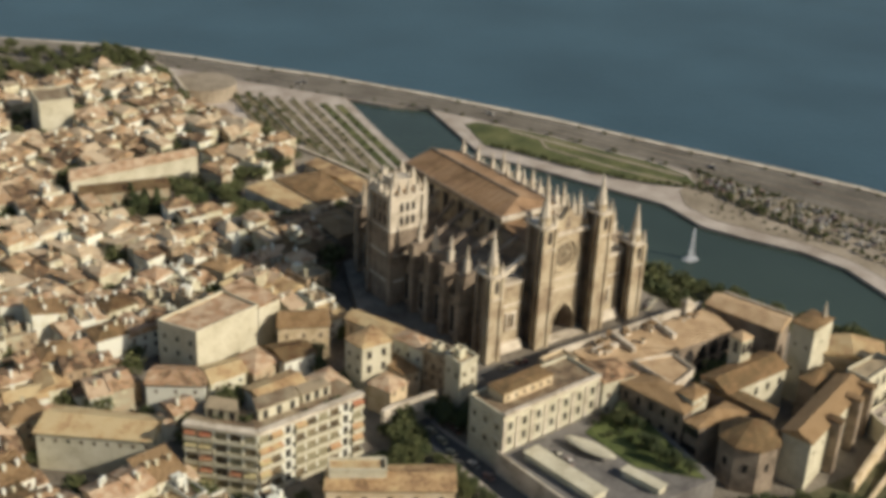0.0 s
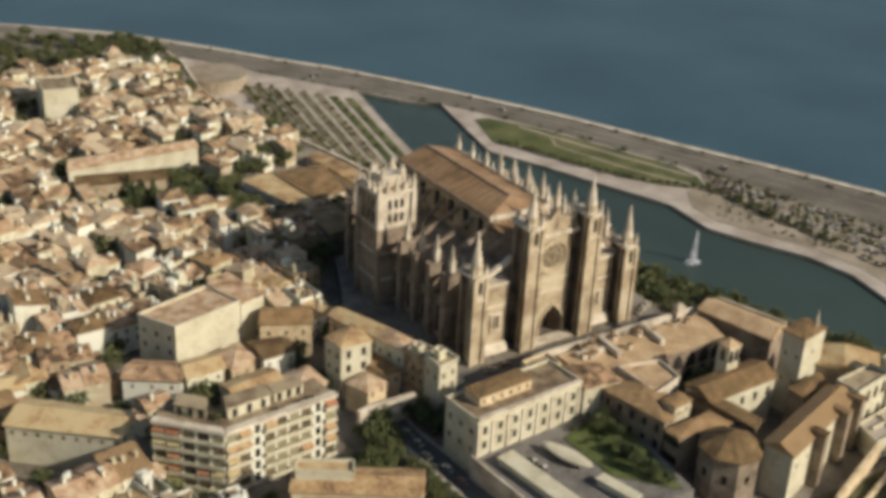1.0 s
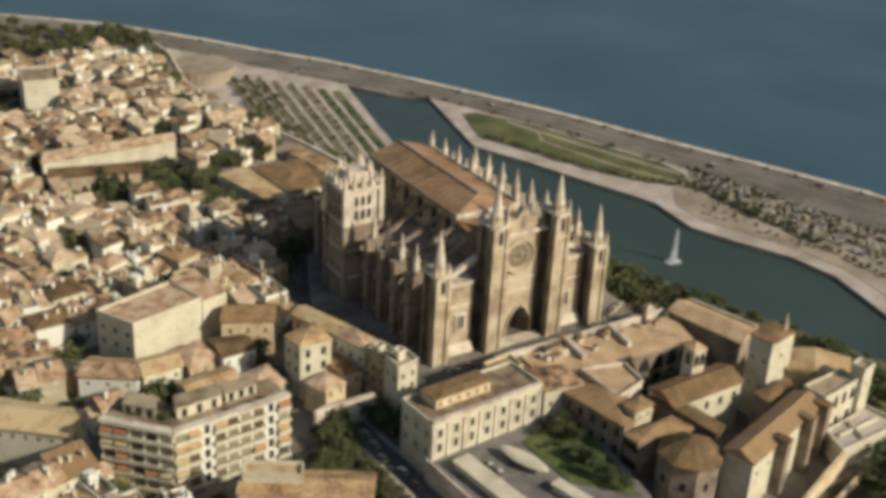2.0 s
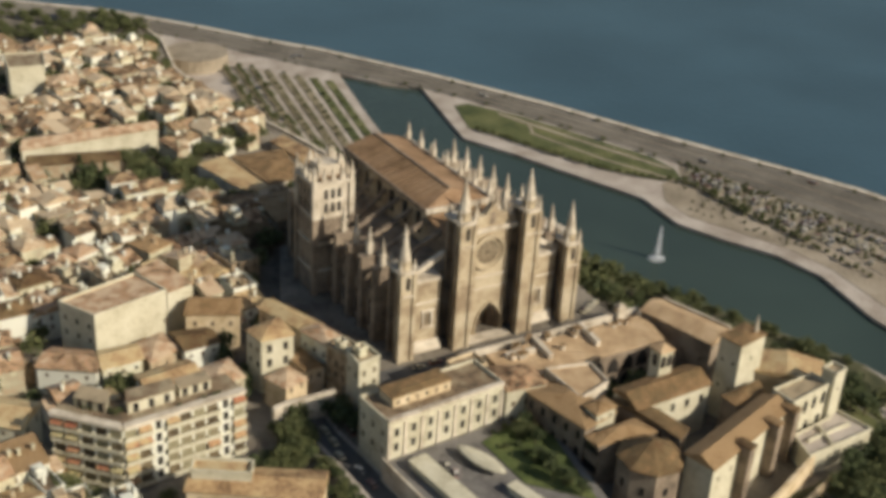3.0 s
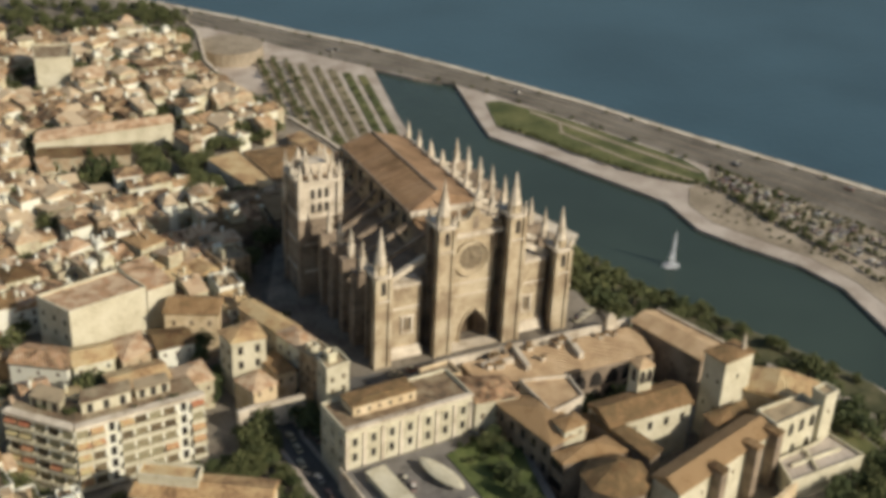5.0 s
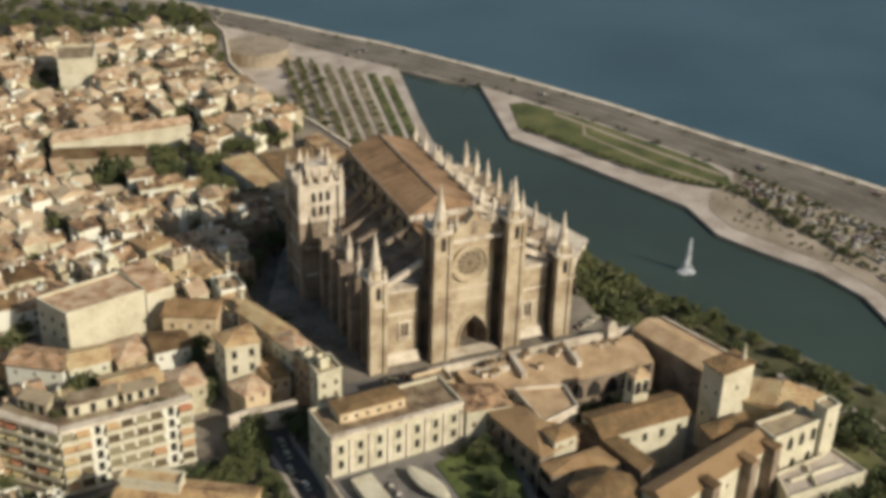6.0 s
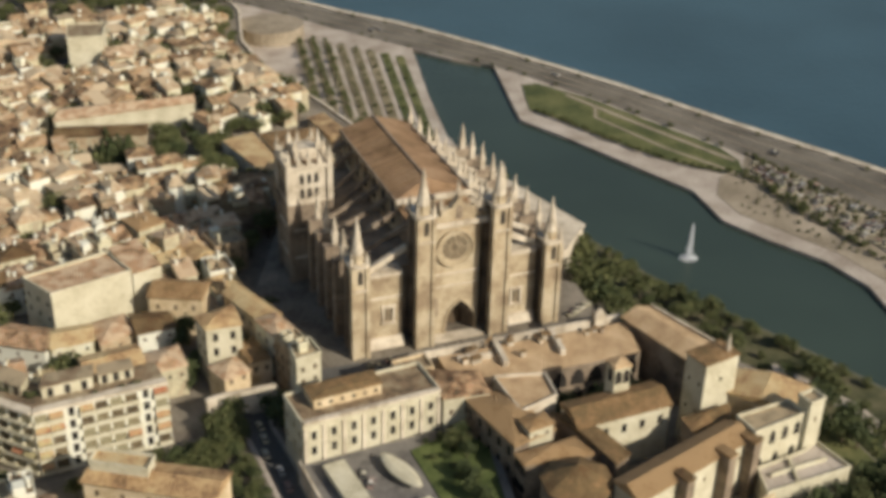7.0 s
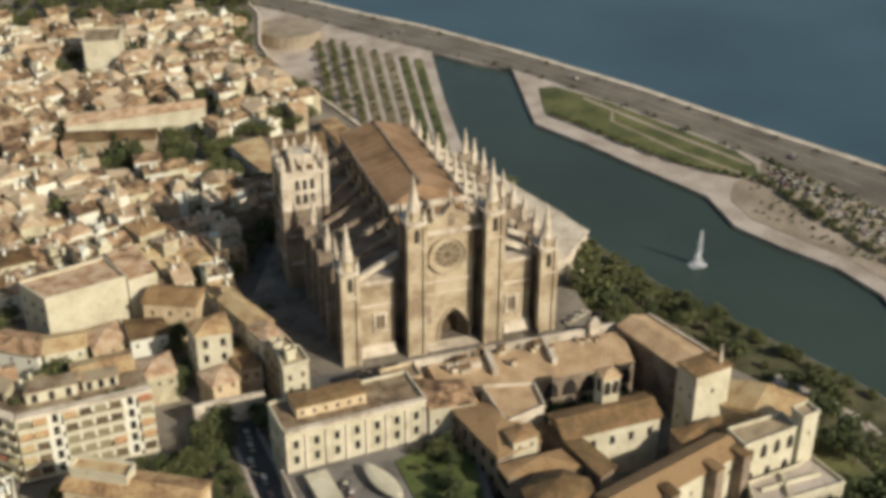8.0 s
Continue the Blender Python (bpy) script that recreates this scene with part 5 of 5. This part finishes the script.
def grow(pool, x, y, z, s=1.0):
    copy_thing(pool[rt.randrange(len(pool))], pose(x, y, z, 0, 0, rt.uniform(0, 360)) @ Matrix.Diagonal((1, 1, 1, 1))).scale = (s * rt.uniform(0.85, 1.15),) * 3


def gather(name, label, spots, group=""):
    """Many trees or shrubs that nobody could count, as one object. spots: (pattern, x, y, z, scale)."""
    mb, idx = M(), []
    for ob, x, y, z, k in spots:
        m = pose(x, y, z, 0, 0, rt.uniform(0, 360)) @ Matrix.Scale(k, 4)
        for o in ob.children:
            mb.add([m @ v.co for v in o.data.vertices], [tuple(f.vertices) for f in o.data.polygons])
            idx += [0 if o.name.startswith("crown") else 1] * len(o.data.polygons)
    me = mb.mesh(name, LEAF)
    me.materials.append(BARK)
    me.polygons.foreach_set("material_index", idx)
    return tagged(new(name, me), label, "trees", "", "stuff")


def scatter(pool, pts, n, z, s, gap):
    xs, ys = [p[0] for p in pts], [p[1] for p in pts]
    made, tries = [], 0
    while len(made) < n and tries < n * 60:
        tries += 1
        x, y = rt.uniform(min(xs), max(xs)), rt.uniform(min(ys), max(ys))
        if inside(x, y, pts) and all((x - a) ** 2 + (y - b) ** 2 > gap * gap for a, b in made):
            made.append((x, y))
    return [(rt.choice(pool), x, y, z, s * rt.uniform(0.8, 1.2)) for x, y in made]


def grove(pool, pts, n, z, s=1.0, gap=3.0):
    """n trees scattered over a polygon, no two closer than gap."""
    xs, ys = [p[0] for p in pts], [p[1] for p in pts]
    made, tries = [], 0
    while len(made) < n and tries < n * 60:
        tries += 1
        x, y = rt.uniform(min(xs), max(xs)), rt.uniform(min(ys), max(ys))
        if inside(x, y, pts) and all((x - a) ** 2 + (y - b) ** 2 > gap * gap for a, b in made):
            made.append((x, y))
            grow(pool, x, y, z, s)


# below the cathedral and palace, towards the lake
grove(TREES, [(44, 12), (54, 26), (66, 34), (72, 20), (62, -6), (52, -6)], 9, 9, 1.2, 5.0)
grove(TREES, [(38, 14), (62, 20), (68, 44), (60, 44), (47, 28), (38, 28)], 7, 9, 1.3, 5.0)
grove(TREES, [(60, -8), (72, 36), (80, 38), (95, 8), (105, -16), (92, -30), (76, -12)], 18, 2, 0.85, 5.0)
grove(TREES, [(86, -34), (104, -28), (114, -46), (108, -60), (98, -58)], 9, 3, 1.0, 4.5)
grove(TREES[4:], [(84, -62), (93, -54), (98, -70), (98, -116), (86, -112), (86, -90)], 13, G - 0.3, 1.1, 4.0)
grove(TREES, [(99, -60), (112, -66), (116, -100), (101, -116)], 9, 2, 1.1, 4.5)
grove(TREES, [(60, 40), (66, 70), (62, 100), (46, 140), (42, 120), (56, 60)], 16, 2, 1.0, 5)
grove(TREES, [(58, -103), (84, -98), (86, -124), (44, -124)], 14, G - 0.3, 1.05, 4.0)
# garden south of the palace
grove(TREES[4:], [(-12, -103), (12, -110), (26, -121), (-12, -124)], 12, G, 0.85, 4.2)
grove(BUSH, [(-12, -101), (14, -109), (40, -122), (-12, -124)], 14, G, 1.0, 3.2)
# palace courtyard, dark trees added to darken the shaded court
grove(TREES[4:], [(14, -55), (14, -50), (40, -44), (46, -50), (40, -55)], 11, G, 1.15, 3.6)
# museum garden and street
grove(TREES, [(-20, -58.5), (-14, -57), (-11, -72), (-15, -72)], 4, 19.5, 0.62, 3.4)
grove(TREES[4:], [(-15, -72), (-12, -94), (-20, -88), (-18, -74)], 5, 19.5, 0.7, 3.2)
grove(BUSH, [(-28, -57.5), (-18, -56), (-12, -92), (-18, -84)], 10, 19.6, 0.6, 2.4)
grove(TREES, [(-81, -29), (-72, -27), (-71.5, -36), (-78, -38)], 8, G, 0.8, 2.8)
grove(TREES[4:], [(-62.5, -26), (-57, -26), (-58, -38), (-62, -40)], 5, G, 0.85, 3.2)
grove(BUSH, [(-106, -44), (-84, -40), (-76, -32), (-70, -38), (-78, -50), (-104, -52)], 30, G, 1.15, 2.8)
grove(TREES[4:], [(-58, -33.5), (-49, -32.5), (-48, -37), (-57, -38.5)], 5, G, 1.1, 3.0)
for yard, n in (([(-90, 6), (-82, 8), (-81, 16), (-88, 22)], 4), ([(-85, -10), (-81, -9), (-81, 2), (-85, 0)], 3), ([(-67, -2), (-62, -1), (-67, 12), (-72, 9)], 4)):
    grove(TREES[4:], yard, n, G, 1.0, 3.2)
grove(BUSH, [(-78, -47), (-71, -44), (-67, -68), (-71, -84)], 16, G, 1.1, 2.6)
grove(TREES, [(-86, -42), (-76, -32), (-70, -38), (-78, -48)], 5, G, 0.7, 4)
grove(TREES, [(-92, 12), (-84, 14), (-84, 18), (-92, 18)], 2, G, 0.9, 4)
grove(TREES, [(-86, 30), (-84, 40), (-90, 36)], 2, G, 0.9, 4)
# planters on the apartment roof
for i in range(9):
    x, y = lerp((-136, -26), (-124, -36), rt.random())
    grow(BUSH, x + rt.uniform(-1, 3), y, G + 20.8, 0.45)
for i in range(6):
    x, y = lerp((-120, -39), (-95, -34), rt.random())
    grow(BUSH, x, y, G + 20.8, 0.35)
# dark garden in the old town
grove(CYP, [(-110, 152), (-94, 150), (-94, 162), (-110, 168)], 10, G, 1.05, 3)
grove(TREES, [(-94, 150), (-54, 150), (-54, 164), (-94, 166)], 11, G, 1.0, 4)
grove(TREES, [(-72, 118), (-58, 122), (-60, 146), (-72, 140)], 7, G, 0.9, 4)
# around the bastion, along the far shore
grove(TREES, [(-44, 318), (-36, 330), (-40, 345), (-50, 330)], 6, G, 1.1, 4)
gather("woodland", "dense dark green trees along the far shore", scatter(TREES, [(-32, 366), (-46, 396), (-112, 424), (-330, 505), (-330, 408), (-126, 356), (-54, 344), (-34, 350)], 330, G - 0.5, 0.8, 3.6) + scatter(TREES, [(-60, 385), (-40, 352), (-34, 372), (-48, 400)], 16, G - 0.5, 0.8, 4))
grove(TREES, [(-2, 204), (8, 198), (22, 160), (10, 162)], 12, 1.6, 0.9, 4)
grove(TREES, [(-22, 252), (-14, 252), (-2, 214), (-8, 212)], 12, 1.6, 0.9, 4)
# scattered yard trees between the houses
yards = []
for i in range(3000):
    x, y = rt.uniform(-230, -20), rt.uniform(-70, 370)
    if inside(x, y, HOUSES) and not any(inside(x, y, q) for q in KEEP_OUT) and all((x - a) ** 2 + (y - b) ** 2 > (r - 0.6) ** 2 for a, b, r in FOOT):
        if all((x - a) ** 2 + (y - b) ** 2 > 16 for a, b in yards):
            yards.append((x, y))
for x, y in [p for p in yards if p[1] < 110][:95]:
    grow(TREES, x, y, G, rt.uniform(0.75, 1.1))
gather("yard_trees", "green trees in the yards of the old town", [(rt.choice(TREES), x, y, G, rt.uniform(0.75, 1.1)) for x, y in yards if y >= 110])
# planted rows in the park beside the lake
park = []
LEFT, RIGHT = ((0, 335), (-6, 222)), ((52, 290), (40, 170))
for k in range(8):
    f = k / 7.5
    a, b = lerp(LEFT[0], RIGHT[0], f), lerp(LEFT[1], RIGHT[1], f)
    solid("planting_bed", M().beam((*a, 1.72), (*b, 1.72), 4.6, 0.5), PARK_SOIL if k < 6 else GRASS, "long planted bed with a row of trees", "planting bed", "structure", "park beds")
    n = 17 if k < 5 else 11
    for i in range(n):
        x, y = lerp(a, b, (i + rt.uniform(0.2, 0.8)) / n)
        park.append((rt.choice(TREES if k < 3 else BUSH), x + rt.uniform(-0.6, 0.6), y, 1.6, rt.uniform(0.32, 0.6)))
gather("park_trees", "long rows of small trees in the park beside the lake", park)
# hedge of dark shrubs along the lawn
hedge = []
line = [(94, 203), (102, 192), (117, 163), (133, 137), (147, 124), (157, 117), (163, 108), (166, 77), (172.5, 58), (176, 38.5), (181, 8)]
for (a, b) in zip(line, line[1:]):
    n = int(math.dist(a, b) / 3.6)
    for i in range(n):
        x, y = lerp(a, b, (i + 0.5) / n)
        hedge.append((rt.choice(BUSH), x + rt.uniform(-0.8, 0.8), y + rt.uniform(-0.8, 0.8), 1.6, rt.uniform(0.45, 0.8)))
hedge += scatter(BUSH, [(160, 118), (165, 112), (172, 80), (180, 46), (176, 44), (167, 78)], 20, 1.6, 0.8, 3.0)
hedge += scatter(BUSH, [(146, 104), (146, 84), (168, 40), (178, 40), (168, 90), (158, 112)], 40, 1.6, 0.34, 2.0)
for i in range(44):
    x, y = lerp((172, 136), (232, 6), (i + 0.5) / 44)
    hedge.append((rt.choice(BUSH), x + rt.uniform(-0.8, 0.8) - 4.0 * math.sin(math.pi * i / 43), y, 1.6, rt.uniform(0.35, 0.6)))
verge = []
for line, step in ((ROAD_IN, 11.0), (along(ROAD_OUT, -1.5), 17.0)):
    for a, b in zip(line, line[1:]):
        for i in range(int(math.dist(a, b) / step)):
            x, y = lerp(a, b, (i + rt.random()) * step / math.dist(a, b))
            if -60 < x < 270 and y > -60:
                verge.append((rt.choice(BUSH), x, y, 1.6, rt.uniform(0.35, 0.6)))
gather("verge_bushes", "small bushes scattered along the sea front road", verge)
edge_line = [(129, -42), (121.5, -27.5), (100.5, 12), (83.5, 44), (71.5, 77), (68, 100)]
shrubbery = []
for a, b in zip(edge_line, edge_line[1:]):
    n = int(math.dist(a, b) / 2.6)
    for i in range(n):
        x, y = lerp(a, b, (i + rt.random()) / n)
        if rt.random() < 0.78:
            shrubbery.append((rt.choice(BUSH + TREES[3:4]), x - rt.uniform(0.5, 4.5), y - rt.uniform(-0.5, 1.5), 1.6, rt.uniform(0.5, 0.95)))
gather("bank_shrubs", "uneven dark shrubs and young trees along the lake edge", shrubbery)
gather("bank_trees", "dense dark trees and shrubs on the bank above the lake", scatter(TREES + BUSH, [(46, 98), (54, 26), (72, -4), (97, -48), (101, -90), (128, -90), (124, -46), (119, -30), (99, 10), (82, 42), (70, 75), (62, 98)], 58, 1.6, 0.6, 4.6))
gather("hedge", "loose hedge of dark shrubs along lawn and quay", hedge)
# ---- cars ----
def car():
    ob = thing("parked_car", Matrix(), "small parked car on the gravel", "car", "parked cars")
    mb = M().loft([(-2.1, -0.85, 0.35), (2.1, -0.85, 0.35), (2.1, 0.85, 0.35), (-2.1, 0.85, 0.35)], [(-2.05, -0.8, 0.95), (2.0, -0.8, 0.85), (2.0, 0.8, 0.85), (-2.05, 0.8, 0.95)])
    body = part("body", mb, CARPAINT, ob)
    part("cabin", M().loft([(-1.7, -0.75, 0.93), (0.9, -0.75, 0.90), (0.9, 0.75, 0.90), (-1.7, 0.75, 0.93)], [(-1.3, -0.62, 1.42), (0.25, -0.62, 1.42), (0.25, 0.62, 1.42), (-1.3, 0.62, 1.42)]), GLASS, ob)
    part("car_roof", M().box(-1.3, 0.25, -0.63, 0.63, 1.42, 1.47), CARPAINT, ob)
    wm = None
    for x in (-1.35, 1.35):
        for y in (-0.78, 0.78):
            w = M()
            a = [2 * math.pi * i / 10 for i in range(10)]
            w.loft([(0.33 * math.cos(t), -0.1, 0.33 + 0.33 * math.sin(t)) for t in a][::-1], [(0.33 * math.cos(t), 0.1, 0.33 + 0.33 * math.sin(t)) for t in a][::-1])
            wm = wm or w.mesh("wheel", RUBBER)
            o = part("wheel", wm, RUBBER, ob)
            o.location = (x, y, 0)
    return ob


CAR = car()
shrubs = []
a0, a1, b0, b1 = (173, 132), (216, 18), (167, 118), (188, 14)
for r in range(6):
    p, q = lerp(a0, b0, (r + 0.5) / 6), lerp(a1, b1, (r + 0.5) / 6)
    n = int(math.dist(p, q) / 3.4)
    for i in range(n):
        x, y = lerp(p, q, (i + 0.5) / n)
        if rt.random() < 0.46:
            copy_thing(CAR, pose(x, y, 1.72, 0, 0, 24 + rt.uniform(-4, 4) + (180 if rt.random() < 0.5 else 0)))
        elif rt.random() < 0.7:
            shrubs.append((BUSH[0], x + 1.2, y + 0.8, 1.6, rt.uniform(0.36, 0.56)))
gather("car_park_shrubs", "rows of small round trees shading the car park", shrubs)
for x, y, t in ((-66, -33, 100), (-65.5, -39, 98), (-66, -46, 97), (-63, -54, 98), (-62, -61, 98), (-69, -26, 112), (-59, -36, 95), (-30, -18, 5), (-24, -17, 5), (6, -15, 6), (38, -3, 20), (41, -1, 20), (44, 1, 20), (104, -30, 118), (108, -37, 118), (-43, -68, 70), (-42, -72, 70)):
    copy_thing(CAR, pose(x, y, 19.4 if -45 < x < -41 else (SQ + 0.07 if -40 < x < 46 else (G + 0.06 if x < 90 else 1.75)), 0, 0, t))
for i in range(9):
    f = rt.uniform(0.05, 0.95)
    p, q = lerp((20, 375), (228, 70), f), lerp((8, 362), (208, 60), f)
    k = min(int(f * 11) + 1, 11)
    a, b = ROAD_OUT[12 - k], ROAD_IN[12 - k]
    x, y = lerp(lerp(a, ROAD_OUT[11 - k], 0.5), lerp(b, ROAD_IN[11 - k], 0.5), rt.uniform(0.15, 0.85))
    copy_thing(CAR, pose(x + rt.uniform(-3, 3), y + rt.uniform(-2, 2), 1.72, 0, 0, 121 + rt.uniform(-6, 6)))

for ob in (*TREES, *BUSH, *CYP, CAR):
    for o in (*ob.children_recursive, ob):
        bpy.data.objects.remove(o)

# ---- fountain jet on the lake ----
jet = thing("fountain_jet", pose(107, 54, 0.05), "tall white fountain jet standing in the lake", "fountain")
rj = random.Random(4)
mb = M()
for i in range(620):
    z = 14.5 * rj.random() ** 1.25
    r = (1 - z / 15.5) ** 1.1 * 2.0 * rj.random() + 0.1
    a = rj.uniform(0, 6.3)
    c = Vector((r * math.cos(a) + 0.02 * z, r * math.sin(a), z))
    e = [Vector((rj.gauss(0, 1), rj.gauss(0, 1), rj.gauss(0, 2))).normalized() * rj.uniform(0.15, 0.45) for _ in range(4)]
    mb.add([c + x for x in e], [(0, 1, 2), (0, 2, 3), (0, 3, 1), (1, 3, 2)])
part("jet", mb, FOAM, jet)
mb = M()
for i in range(260):
    r, a = 3.6 * rj.random() ** 0.6, rj.uniform(0, 6.3)
    c = Vector((r * math.cos(a), r * math.sin(a) * 0.8, 0.1 + 0.9 * rj.random() * (1 - r / 3.8)))
    e = [Vector((rj.gauss(0, 1), rj.gauss(0, 1), rj.gauss(0, 0.5))).normalized() * rj.uniform(0.2, 0.5) for _ in range(4)]
    mb.add([c + x for x in e], [(0, 1, 2), (0, 2, 3), (0, 3, 1), (1, 3, 2)])
part("spray", mb, FOAM, jet)

# ---- streets ----
CEN = [(-66, -4), (-67.5, -20), (-66.5, -34), (-63.5, -48), (-61, -64), (-58, -100)]
solid("street", strip([(x - 3.6, y) for x, y in CEN], [(x + 3.6, y) for x, y in CEN], G + 0.06), ASPHALT, "dark asphalt street bending round the museum", "road")
# Wider than the street: its dark asphalt stands in for the square's shade.
solid("street", strip([(-48, -16), (-34, -15), (10, -10), (44, -6)], [(-50, -28), (-24, -28), (10, -24.5), (44, -20.8)], SQ + 0.06), ASPHALT, "asphalt street between palace and cathedral, widened as shade on the square", "road")
for off in (-4.6, 3.8):
    mb = M()
    pts = [(x + off + 0.4, y) for x, y in CEN]
    for a, b in zip(pts, pts[1:]):
        mb.beam((*a, G + 0.18), (*b, G + 0.18), 1.4, 0.4)
    solid("pavement", mb, PAVING, "narrow pale pavement along the street", "pavement")
solid("road_shore", strip([(98, -24), (112, -50), (122, -140)], [(103, -21), (118, -48), (129, -140)], 1.79), PAVING, "pale shore promenade under the trees", "road")
